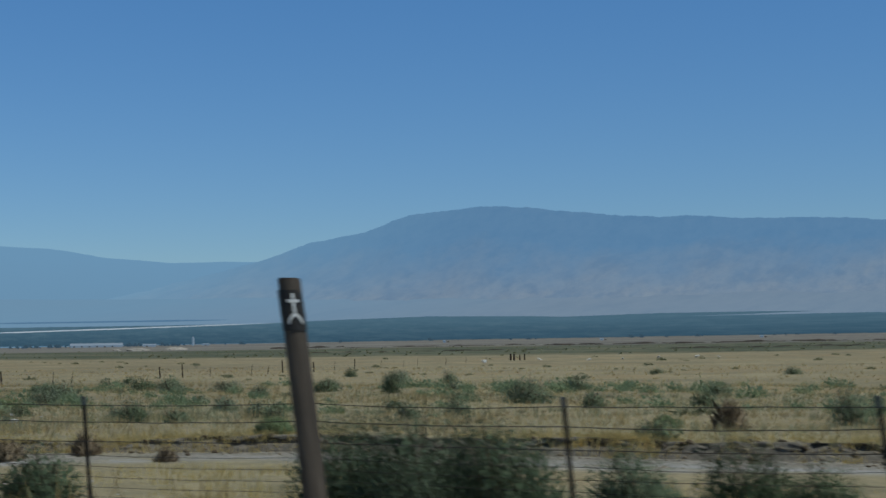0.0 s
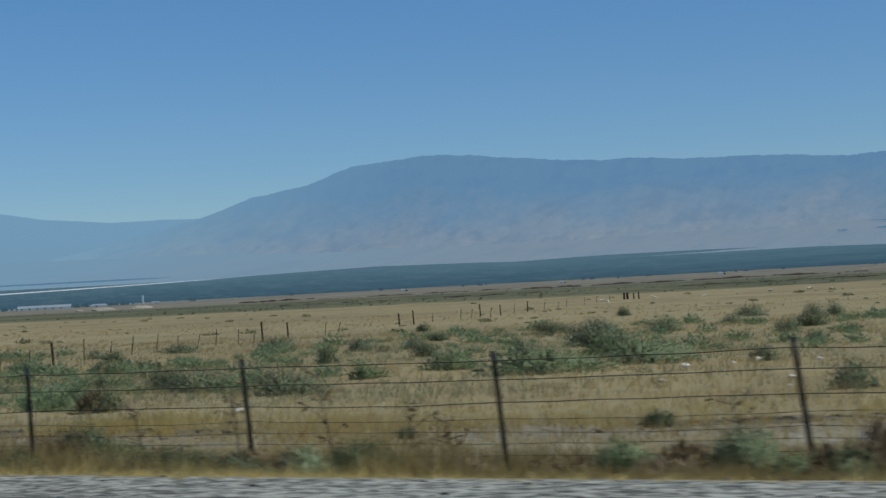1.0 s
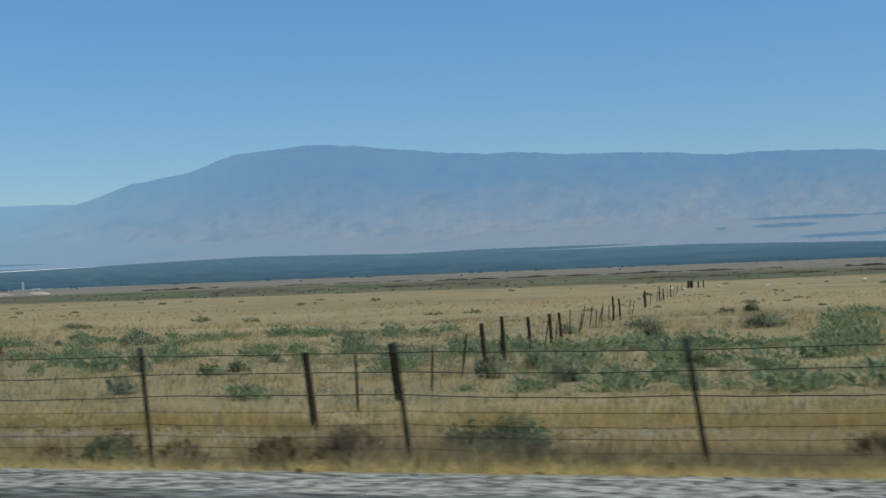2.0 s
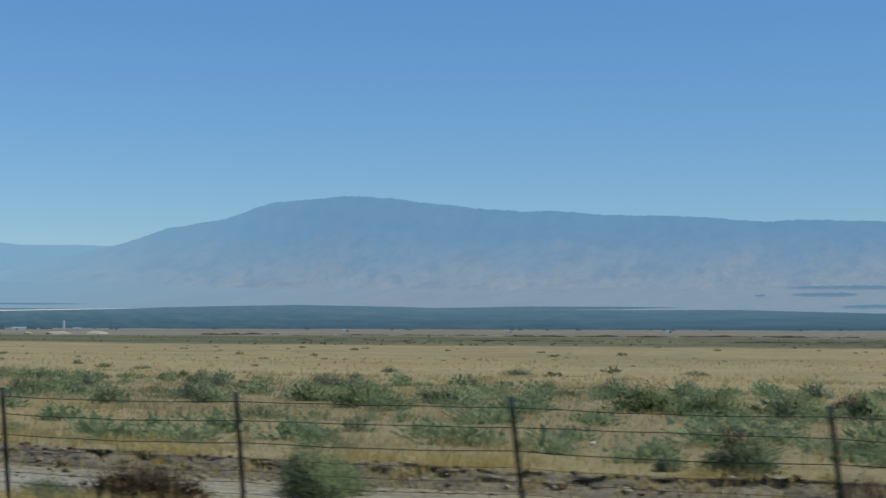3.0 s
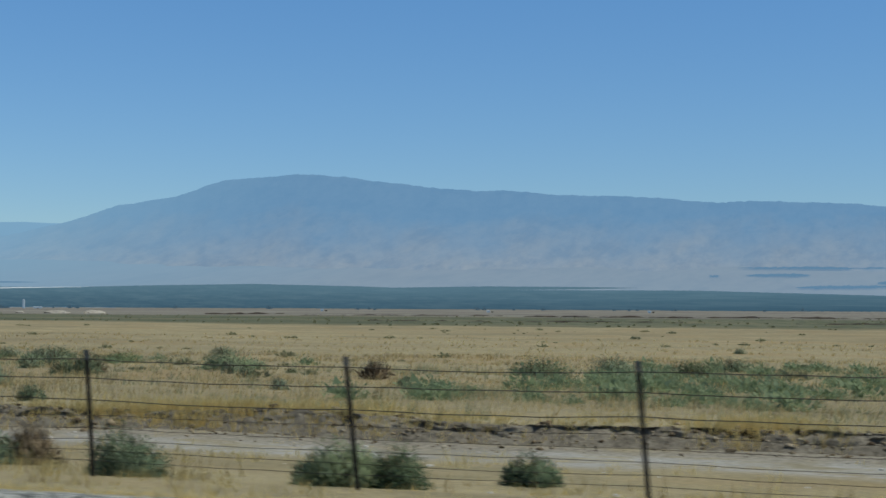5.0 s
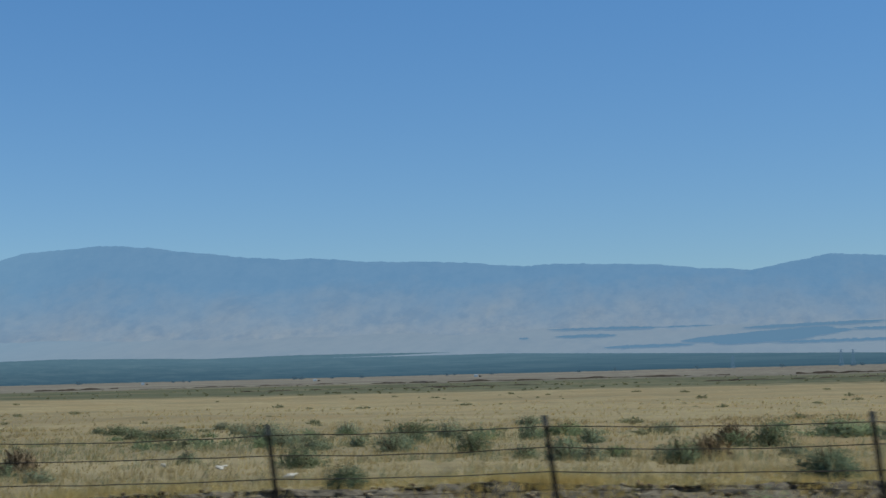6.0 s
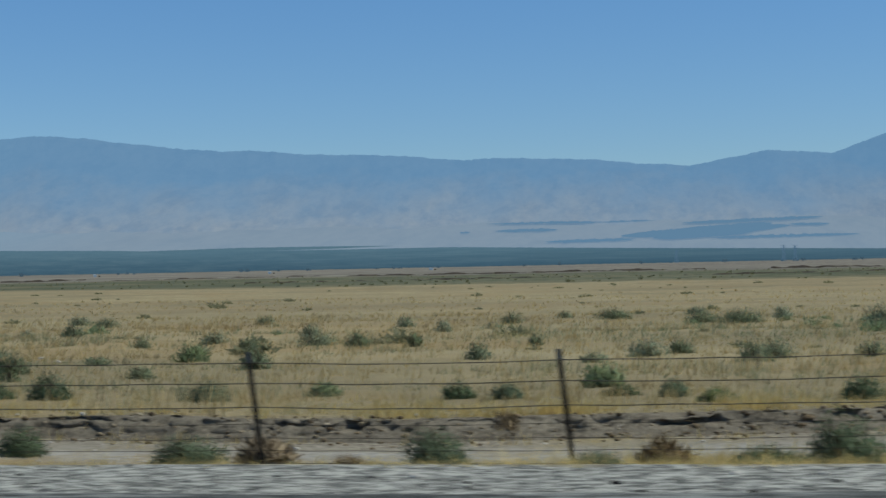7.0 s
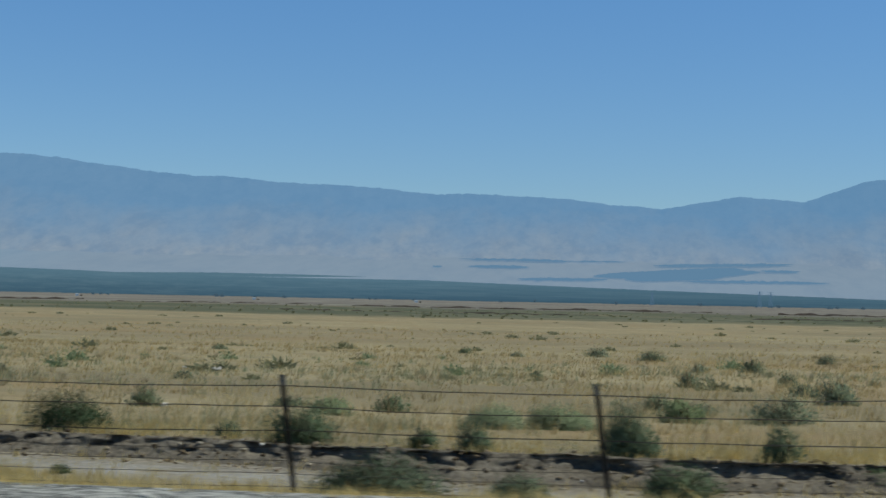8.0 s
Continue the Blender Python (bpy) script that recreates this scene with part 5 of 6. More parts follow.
# ---- plants ----
def shrub_arrays(seed, leaves, spread, height, leaf, slim=1.0):
    """A dense mound of several rounded lobes, each closely set with narrow leaves that point outwards and up."""
    r = np.random.default_rng(seed)
    m = 6
    turn = r.uniform(0, 2 * np.pi) + np.arange(m) * 2 * np.pi / m + r.normal(0, 0.35, m)
    far = r.uniform(0.28, 0.5, m)
    far[0] = 0.05
    wide = r.uniform(0.46, 0.62, m)
    wide[0] = 0.68
    tall = r.uniform(0.55, 0.95, m)
    tall[0] = 1.0
    which = r.choice(m, leaves, p=wide**2 / (wide**2).sum())
    az = r.uniform(0, 2 * np.pi, leaves)
    up = np.arcsin(r.uniform(-0.05, 1.0, leaves))
    out = np.stack([np.cos(up) * np.cos(az), np.cos(up) * np.sin(az), np.sin(up)], -1)
    tuft = 1 + 0.10 * np.sin(7 * az + 3 * which + seed) * np.cos(up) + 0.08 * np.sin(9 * up + 5 * az)
    depth = 1 - 0.30 * r.random(leaves) ** 1.6
    k = leaves // 4
    depth[:k] = r.uniform(0.25, 0.78, k)
    reach = (wide[which] * tuft * depth)[:, None]
    base = out * reach * np.array([spread, spread, 0.0])
    base[:, 0] += (far * np.cos(turn))[which] * spread
    base[:, 1] += (far * np.sin(turn))[which] * spread
    base[:, 2] = np.abs(out[:, 2]) * tall[which] * height * depth * tuft * 0.94
    d = out * 0.75 + r.normal(0, 0.36, (leaves, 3)) + np.array([0, 0, 0.5])
    d /= np.linalg.norm(d, axis=1, keepdims=True)
    side = np.cross(d, r.normal(0, 1, (leaves, 3)))
    side /= np.linalg.norm(side, axis=1, keepdims=True)
    # every leaf turns its upper face outwards
    side *= np.where((np.cross(side, d) * out).sum(1, keepdims=True) < 0, -1.0, 1.0)
    ln = leaf * r.uniform(0.6, 1.6, (leaves, 1))
    w = ln * r.uniform(0.17, 0.28, (leaves, 1)) * slim
    # broader leaves fill the inside
    ln[:k] *= 2.2
    w[:k] *= 3.2 / slim**0.5
    v = np.stack([base - side * w, base + side * w, base + d * ln], 1).reshape(-1, 3)
    return v, np.arange(leaves * 3).reshape(-1, 3)


def crown_normals(v, height):
    """Leaves lie along the surface of the mound, so that they take the light as a whole crown does."""
    n = v - np.array([0, 0, height * 0.15])
    n[:, 2] *= 1.1
    n /= np.linalg.norm(n, axis=1, keepdims=True) + 1e-6
    n += np.repeat(np.random.default_rng(3).normal(0, 0.24, (len(n) // 3, 3)), 3, 0)
    return n / np.linalg.norm(n, axis=1, keepdims=True)


def set_normals(me, n):
    me.polygons.foreach_set("use_smooth", np.ones(len(me.polygons), bool))
    me.normals_split_custom_set_from_vertices(n.tolist())


def join_arrays(pairs):
    vs, fs, k = [], [], 0
    for v, f in pairs:
        vs.append(v)
        fs.append(f + k)
        k += len(v)
    return np.concatenate(vs), np.concatenate(fs)


def twig_arrays(seed, n, spread, height, width=0.006):
    r = np.random.default_rng(seed)
    a, tip = r.uniform(0, 2 * np.pi, n), r.uniform(0.25, 0.8, n)
    b = np.stack([0.05 * np.cos(a), 0.05 * np.sin(a), np.zeros(n)], -1)
    e = np.stack([spread * tip * np.cos(a), spread * tip * np.sin(a), height * np.sqrt(1.05 - tip**2) * r.uniform(0.6, 1.05, n)], -1)
    s = np.stack([-np.sin(a), np.cos(a), np.zeros(n)], -1) * width
    v = np.stack([b - s, b + s, e + s * 0.3, e - s * 0.3], 1).reshape(-1, 3)
    return v, np.arange(n * 4).reshape(-1, 4)


def shrub_mesh(name, seed, leaves, spread, height, leaf, material, twigs, slim):
    lv, lf = shrub_arrays(seed, leaves, spread, height, leaf, slim)
    me = array_mesh(name, lv, lf)
    me.materials.append(material)
    set_normals(me, crown_normals(lv, height))
    tv, tf = twig_arrays(seed + 99, twigs, spread, height)
    tm = array_mesh("branchwork", tv, tf)
    tm.materials.append(M_TWIG)
    return me, tm


# three sizes of each kind, so that leaves keep their true size (width, height, leaves), finer near the road
SIZES = ((0.55, 0.36, 2200), (1.0, 0.55, 5000), (1.9, 0.85, 12500))
KINDS = {}
for kind, material, leaf, twigs, count in (("sage", M_SAGE, 0.021, 60, 4), ("green", M_GREEN, 0.029, 40, 2), ("dead", M_DEAD, 0.044, 260, 2)):
    for size, (w, h, n) in enumerate(SIZES):
        for near in (True, False):
            # far sage takes the paler leaves, which hold some haze in their colour
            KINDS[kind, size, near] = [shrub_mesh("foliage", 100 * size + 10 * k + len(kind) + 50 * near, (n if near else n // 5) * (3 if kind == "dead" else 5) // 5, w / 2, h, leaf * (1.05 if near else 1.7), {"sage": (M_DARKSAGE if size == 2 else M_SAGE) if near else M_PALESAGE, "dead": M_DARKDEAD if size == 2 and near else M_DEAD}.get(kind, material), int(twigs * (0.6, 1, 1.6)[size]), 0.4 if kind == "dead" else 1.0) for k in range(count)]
TELL = {"sage": ("shrub", "grey-green desert shrub in dry grass", "shrub"), "green": ("weed_clump", "fresh green leafy weed clump in dry grass", "weed"),
        "dead": ("tumbleweed", "brown dried tumbleweed resting in dry grass", "dead shrub")}
PLANT = random.Random(5)


def plant(kind, x, y, width, height):
    """A bush standing at x, y, of that width and height."""
    name, label, cat = TELL[kind]
    size = 0 if width < 0.85 else (1 if width < 1.4 else 2)
    w, h, _ = SIZES[size]
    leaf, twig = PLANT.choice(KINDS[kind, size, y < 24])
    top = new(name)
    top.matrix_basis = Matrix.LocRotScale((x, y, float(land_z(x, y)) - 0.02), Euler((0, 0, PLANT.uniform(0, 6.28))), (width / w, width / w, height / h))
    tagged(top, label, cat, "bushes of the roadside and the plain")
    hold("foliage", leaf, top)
    hold("branchwork", twig, top)
    return top


# where the bushes stand: along the road, away from it, width, height
SAGE_1 = [
    (-113.0, 11.3, 1.3, 0.42), (-110.5, 11.2, 1.35, 0.46), (-109.5, 11.4, 0.5, 0.55), (-108.6, 11.2, 0.95, 0.42), (-106.6, 11.2, 1.0, 0.44),
    (-7.75, 13.7, 1.9, 1.02), (-8.45, 13.4, 1.2, 0.92), (-6.75, 13.4, 1.25, 0.96), (-7.5, 13.2, 1.2, 0.6), (-5.3, 13.5, 1.0, 0.7), (-4.1, 13.4, 1.15, 0.8), (-3.4, 13.3, 0.8, 0.6), (-7.6, 34.3, 1.15, 0.77), (-8.8, 24.3, 0.77, 0.29),
    (-12.6, 13.3, 1.0, 0.56), (-15.0, 47.0, 0.92, 0.55), (-17.5, 13.0, 0.98, 0.55), (-18.4, 45.8, 0.84, 0.47), (-18.7, 61.0, 1.19, 0.52),
    (-19.5, 13.3, 0.33, 0.23), (-20.6, 37.0, 0.76, 0.48), (-21.0, 40.9, 0.87, 0.49), (-21.4, 13.7, 0.52, 0.38), (-21.8, 16.8, 0.35, 0.15), (-22.1, 49.0, 1.83, 0.81),
    (-23.3, 34.3, 0.73, 0.37), (-24.4, 42.9, 0.75, 0.34), (-24.4, 31.2, 0.75, 0.32), (-24.7, 35.4, 0.84, 0.42),
]
SAGE_2 = [
    (-25.2, 12.7, 0.49, 0.49), (-25.6, 30.9, 1.0, 0.55), (-26.1, 103.2, 1.19, 0.47), (-28.3, 68.9, 1.41, 0.62), (-30.4, 36.2, 0.88, 0.35), (-30.4, 30.9, 1.19, 0.4),
    (-31.6, 43.4, 0.89, 0.46), (-32.6, 26.1, 0.87, 0.44), (-34.1, 66.5, 0.79, 0.39), (-34.2, 19.5, 0.46, 0.23), (-34.6, 11.4, 0.49, 0.29), (-35.5, 11.0, 0.59, 0.27),
    (-35.8, 63.2, 1.14, 0.91), (-36.4, 11.3, 1.11, 0.33), (-37.0, 38.8, 0.77, 0.38), (-37.7, 50.0, 0.7, 0.35), (-37.7, 18.8, 0.32, 0.16), (-38.2, 11.2, 0.59, 0.32),
    (-38.7, 110.7, 1.33, 0.35), (-40.4, 58.5, 1.07, 0.54), (-40.6, 64.9, 1.6, 0.59), (-41.8, 16.7, 0.71, 0.49),
]
SAGE_3 = [
    (-42.7, 76.1, 1.15, 0.69), (-43.0, 83.2, 1.25, 0.75), (-43.7, 47.4, 1.42, 0.61), (-44.8, 41.4, 1.02, 0.64), (-45.8, 28.9, 1.77, 0.56), (-45.9, 50.8, 2.03, 0.81),
    (-46.7, 75.0, 1.25, 0.44), (-47.1, 15.3, 0.61, 0.38), (-47.2, 24.1, 1.02, 0.47), (-47.6, 65.8, 1.53, 0.55), (-48.1, 20.2, 0.48, 0.19), (-48.3, 86.4, 1.99, 0.6),
    (-48.4, 15.6, 0.51, 0.57), (-48.8, 15.0, 0.71, 0.67), (-49.8, 31.2, 2.27, 0.48), (-50.2, 64.1, 1.54, 0.67), (-50.8, 47.0, 1.0, 0.49), (-51.1, 31.9, 1.03, 0.53),
    (-53.1, 43.9, 0.77, 0.46), (-53.1, 31.7, 0.38, 0.28), (-53.2, 65.5, 1.86, 0.59), (-54.0, 52.6, 0.89, 0.45),
]
SAGE_4 = [
    (-57.0, 28.4, 0.97, 0.27), (-57.1, 61.5, 0.84, 0.38), (-57.3, 54.2, 1.4, 0.56), (-59.6, 40.1, 0.84, 0.37), (-61.0, 101.2, 1.15, 0.61), (-62.0, 32.7, 1.01, 0.32),
    (-63.0, 36.2, 0.56, 0.29), (-63.8, 41.0, 1.15, 0.49), (-64.1, 58.7, 2.15, 0.62), (-66.6, 49.7, 0.95, 0.51), (-68.0, 82.4, 0.99, 0.46), (-68.6, 57.5, 1.69, 0.43),
    (-69.8, 34.3, 1.29, 0.45), (-75.5, 44.6, 1.45, 0.66), (-86.3, 22.4, 0.57, 0.31), (-87.4, 18.7, 0.97, 0.43), (-88.5, 19.3, 0.48, 0.21), (-94.3, 48.8, 0.75, 0.41),
    (-94.7, 14.3, 0.77, 0.23), (-96.2, 26.5, 0.66, 0.31), (-98.1, 54.4, 1.48, 0.59), (-100.7, 31.2, 1.19, 0.29),
]
SAGE_5 = [
    (-102.1, 18.1, 0.42, 0.15), (-102.3, 59.7, 0.71, 0.33), (-104.4, 16.5, 0.53, 0.19), (-104.9, 57.4, 0.81, 0.42), (-105.4, 17.0, 0.35, 0.17), (-107.3, 13.0, 0.75, 0.43),
    (-107.5, 14.7, 0.64, 0.51), (-108.8, 36.8, 0.98, 0.39), (-109.1, 42.3, 1.32, 0.59), (-109.2, 54.2, 1.86, 0.46), (-110.2, 79.7, 1.8, 0.3), (-111.7, 57.4, 1.21, 0.48),
    (-113.4, 46.8, 1.03, 0.29), (-114.2, 53.1, 1.15, 0.5), (-114.3, 37.8, 0.55, 0.42), (-115.3, 38.1, 1.54, 0.48), (-115.4, 14.2, 0.6, 0.33), (-115.8, 42.2, 1.35, 0.54),
    (-115.9, 70.0, 0.82, 0.38), (-116.0, 11.9, 0.88, 0.45), (-116.7, 55.3, 0.96, 0.43), (-117.6, 39.6, 1.04, 0.33),
]
SAGE_6 = [
    (-118.0, 12.1, 0.4, 0.35), (-118.4, 49.8, 0.65, 0.49), (-118.7, 37.7, 0.97, 0.36), (-119.0, 11.9, 1.05, 0.46), (-119.5, 20.9, 0.5, 0.25), (-120.1, 43.6, 0.58, 0.43),
    (-120.3, 84.9, 0.95, 0.32), (-120.4, 20.9, 0.51, 0.17), (-121.1, 63.3, 0.77, 0.46), (-122.2, 61.6, 0.7, 0.33), (-122.5, 16.1, 0.49, 0.18), (-125.4, 60.8, 0.83, 0.28),
    (-126.0, 69.8, 0.72, 0.34), (-126.2, 23.1, 0.4, 0.18), (-127.4, 13.1, 0.78, 0.32), (-127.8, 23.8, 0.35, 0.21), (-128.2, 13.1, 0.9, 0.38), (-128.4, 60.4, 0.77, 0.36),
    (-128.6, 23.0, 0.43, 0.17), (-129.2, 36.7, 0.61, 0.28), (-129.5, 13.1, 0.76, 0.42), (-129.5, 21.6, 0.65, 0.36),
]
SAGE_7 = [
    (-130.7, 59.5, 1.19, 0.38), (-131.05, 13.1, 1.34, 0.46), (-132.1, 12.9, 0.55, 0.3), (-132.4, 60.9, 0.57, 0.27), (-132.7, 12.9, 0.47, 0.24), (-133.5, 25.8, 0.46, 0.25),
    (-134.2, 52.7, 0.7, 0.36), (-134.2, 18.8, 0.46, 0.37), (-135.5, 24.6, 0.7, 0.28), (-137.0, 68.5, 1.25, 0.39), (-137.5, 22.0, 0.56, 0.26), (-138.4, 17.6, 0.86, 0.39),
    (-138.5, 66.7, 1.17, 0.35), (-140.0, 21.8, 0.48, 0.27), (-147.9, 61.0, 1.48, 0.49), (-148.3, 53.5, 1.76, 0.57), (-151.8, 55.4, 1.62, 0.56), (-152.1, 97.3, 0.81, 0.32),
    (-153.4, 50.9, 2.17, 0.56), (-167.0, 42.9, 1.26, 0.66), (-168.1, 43.2, 0.96, 0.42), (-170.6, 60.0, 1.35, 0.4),
]
SAGE_8 = [
    (-170.7, 35.8, 0.47, 0.22), (-173.1, 35.7, 0.68, 0.3), (-173.8, 21.1, 0.66, 0.33), (-174.9, 38.9, 1.04, 0.63), (-178.0, 74.6, 1.39, 0.45), (-178.5, 34.8, 1.28, 0.51),
    (-178.6, 45.6, 1.41, 0.63), (-179.2, 58.8, 1.36, 0.63), (-179.4, 53.0, 1.19, 0.55), (-180.7, 49.7, 0.56, 0.34), (-181.7, 63.4, 2.14, 0.52), (-181.8, 47.9, 1.13, 0.49),
    (-181.8, 24.4, 0.64, 0.31), (-181.8, 19.3, 0.72, 0.45), (-181.9, 27.7, 0.67, 0.22), (-182.7, 26.1, 0.69, 0.27), (-182.8, 38.7, 0.54, 0.34), (-182.9, 15.6, 0.81, 0.44),
    (-183.3, 22.0, 0.42, 0.17), (-184.1, 51.5, 1.82, 0.61), (-184.6, 16.0, 0.49, 0.35), (-184.8, 64.1, 1.25, 0.5),
]
SAGE_9 = [
    (-185.0, 32.2, 0.49, 0.3), (-185.9, 17.5, 0.8, 0.4), (-186.4, 20.1, 0.47, 0.26), (-186.8, 36.1, 0.69, 0.25), (-186.9, 15.6, 0.94, 0.56), (-187.1, 58.9, 1.79, 0.72),
    (-187.9, 16.6, 0.39, 0.33), (-189.5, 33.4, 1.16, 0.36), (-190.4, 65.6, 0.88, 0.45), (-190.4, 20.1, 0.48, 0.19), (-190.6, 17.8, 0.64, 0.41), (-191.1, 35.0, 0.82, 0.3),
    (-192.4, 61.8, 2.14, 0.48), (-193.3, 35.2, 1.24, 0.39), (-193.3, 21.1, 0.62, 0.3), (-193.8, 73.5, 1.17, 0.35), (-194.1, 62.0, 1.4, 0.42), (-195.1, 15.7, 0.92, 0.22),
    (-195.4, 38.0, 0.75, 0.33), (-195.9, 22.3, 0.5, 0.25), (-196.3, 36.4, 0.87, 0.41), (-196.7, 22.6, 0.51, 0.17),
]
SAGE_10 = [
    (-196.9, 15.5, 0.7, 0.2), (-197.5, 34.1, 0.58, 0.23), (-197.9, 69.2, 1.67, 0.45), (-198.4, 22.4, 0.52, 0.24), (-198.7, 16.1, 0.74, 0.4), (-199.2, 22.8, 0.53, 0.25),
    (-199.5, 43.5, 0.5, 0.3), (-200.3, 72.4, 0.83, 0.33), (-200.4, 36.1, 0.69, 0.39), (-201.7, 16.5, 0.84, 0.3), (-202.1, 64.1, 1.01, 0.46), (-202.3, 58.0, 0.75, 0.26),
    (-203.0, 21.9, 0.77, 0.29), (-203.3, 44.1, 0.49, 0.36), (-203.9, 55.0, 0.66, 0.4), (-203.9, 17.0, 0.68, 0.33), (-205.1, 44.3, 0.78, 0.41), (-206.7, 63.0, 0.83, 0.42),
    (-206.7, 45.7, 1.25, 0.39), (-206.9, 29.8, 0.66, 0.26), (-206.9, 22.9, 0.51, 0.24), (-207.5, 40.8, 0.84, 0.43),
]
SAGE_11 = [
    (-208.3, 51.9, 0.78, 0.43), (-209.0, 40.9, 0.69, 0.28), (-209.2, 28.5, 0.46, 0.21), (-209.5, 34.2, 0.55, 0.19), (-210.2, 19.1, 0.43, 0.21), (-210.4, 31.4, 0.83, 0.4),
    (-210.7, 47.8, 0.85, 0.38), (-212.5, 45.8, 0.64, 0.29), (-214.2, 38.7, 1.03, 0.32), (-214.3, 68.1, 1.04, 0.36), (-215.2, 35.9, 0.82, 0.38), (-219.2, 38.2, 0.67, 0.3),
    (-219.1, 34.2, 0.95, 0.52), (-220.8, 55.6, 0.63, 0.29), (-221.1, 26.7, 1.2, 0.46), (-221.2, 17.6, 0.52, 0.26), (-221.9, 43.0, 0.67, 0.4), (-222.1, 68.1, 1.29, 0.41),
    (-222.2, 18.1, 0.47, 0.4), (-222.4, 29.6, 0.67, 0.22), (-223.2, 30.8, 0.73, 0.29), (-223.5, 16.9, 0.94, 0.35),
]
SAGE_12 = [
    (-224.0, 18.3, 0.69, 0.59), (-224.7, 71.0, 1.1, 0.44), (-225.3, 16.6, 0.69, 0.25), (-225.9, 18.3, 0.42, 0.32), (-226.5, 47.8, 0.47, 0.19), (-226.6, 18.5, 0.35, 0.24),
    (-226.8, 16.1, 1.39, 0.46), (-228.3, 67.3, 0.64, 0.21), (-228.3, 19.2, 0.81, 0.49), (-228.4, 28.2, 0.65, 0.3), (-229.4, 19.7, 0.38, 0.2), (-230.5, 28.9, 0.78, 0.2),
    (-230.8, 17.0, 0.27, 0.12), (-231.4, 73.9, 0.58, 0.29), (-231.9, 20.4, 1.19, 0.52), (-233.0, 27.3, 0.64, 0.36), (-235.8, 39.4, 0.46, 0.22), (-242.6, 68.6, 0.81, 0.27),
]
SAGE = SAGE_1 + SAGE_2 + SAGE_3 + SAGE_4 + SAGE_5 + SAGE_6 + SAGE_7 + SAGE_8 + SAGE_9 + SAGE_10 + SAGE_11 + SAGE_12
GREEN_1 = [
    (-10.9, 31.2, 0.74, 0.25), (-16.4, 23.9, 0.76, 0.33), (-23.2, 15.9, 0.82, 0.51), (-31.3, 12.5, 0.71, 0.43), (-34.9, 11.1, 0.53, 0.32), (-40.7, 40.0, 2.69, 0.61),
    (-42.1, 35.9, 3.18, 0.6), (-42.5, 43.1, 2.05, 0.44), (-45.7, 37.9, 1.58, 0.44), (-46.9, 35.1, 0.91, 0.36), (-87.6, 38.3, 0.84, 0.56), (-89.3, 38.3, 1.7, 0.57),
    (-91.6, 39.9, 1.66, 0.57), (-92.5, 16.9, 1.18, 0.56), (-93.7, 40.9, 1.88, 0.66), (-100.4, 43.0, 2.08, 0.59), (-101.3, 38.6, 2.07, 0.54), (-104.8, 42.0, 1.73, 0.57),
    (-106.4, 38.9, 1.34, 0.42), (-118.5, 15.7, 0.51, 0.13), (-121.5, 36.6, 1.28, 0.43),
]
GREEN_2 = [
    (-123.7, 36.0, 1.71, 0.49), (-125.8, 34.3, 1.53, 0.47), (-127.2, 32.9, 1.63, 0.49), (-129.0, 26.7, 1.39, 0.49), (-130.0, 31.5, 1.75, 0.54), (-131.6, 36.4, 1.24, 0.38),
    (-131.8, 21.3, 0.5, 0.18), (-132.4, 31.7, 1.33, 0.46), (-135.9, 30.6, 1.22, 0.49), (-136.8, 34.9, 1.41, 0.66), (-137.2, 26.0, 0.86, 0.34), (-164.5, 48.6, 2.13, 0.53),
    (-174.4, 57.5, 1.74, 0.48), (-195.3, 21.0, 0.55, 0.19), (-201.5, 23.5, 0.55, 0.22), (-218.5, 20.8, 0.98, 0.37), (-225.0, 23.3, 1.15, 0.36), (-226.0, 23.0, 1.1, 0.36), (-222.9, 26.5, 0.8, 0.35),
    (-229.2, 26.4, 0.81, 0.28),
]
GREEN = GREEN_1 + GREEN_2
DEAD_1 = [
    (-107.95, 11.1, 0.72, 0.31),
    (-9.1, 30.0, 0.7, 0.52), (-16.6, 12.8, 0.29, 0.19), (-16.7, 20.9, 0.34, 0.24), (-18.9, 21.3, 0.49, 0.36), (-19.8, 20.3, 0.55, 0.33), (-20.8, 20.8, 0.49, 0.2),
    (-22.7, 19.9, 0.41, 0.28), (-23.1, 13.8, 1.03, 0.58), (-23.8, 21.0, 0.53, 0.23), (-24.4, 13.1, 1.96, 0.89), (-28.4, 20.4, 0.51, 0.28), (-30.1, 11.8, 0.51, 0.47),
    (-31.9, 11.8, 0.64, 0.22), (-32.7, 11.8, 0.65, 0.22), (-33.8, 11.8, 0.77, 0.24), (-47.3, 24.0, 0.73, 0.37), (-48.2, 17.4, 0.35, 0.28), (-54.7, 17.3, 0.87, 0.32),
    (-93.9, 15.0, 1.55, 0.37), (-105.3, 20.6, 0.49, 0.23), (-105.8, 14.4, 0.78, 0.33), (-107.9, 21.7, 0.45, 0.41),
]
DEAD_2 = [
    (-116.9, 20.6, 0.4, 0.21), (-132.7, 21.5, 0.34, 0.34), (-133.6, 21.8, 0.53, 0.4), (-188.6, 20.1, 0.48, 0.14), (-196.2, 16.4, 0.55, 0.26), (-198.1, 18.7, 0.43, 0.3),
    (-200.7, 16.5, 0.64, 0.27),
]
DEAD = DEAD_1 + DEAD_2

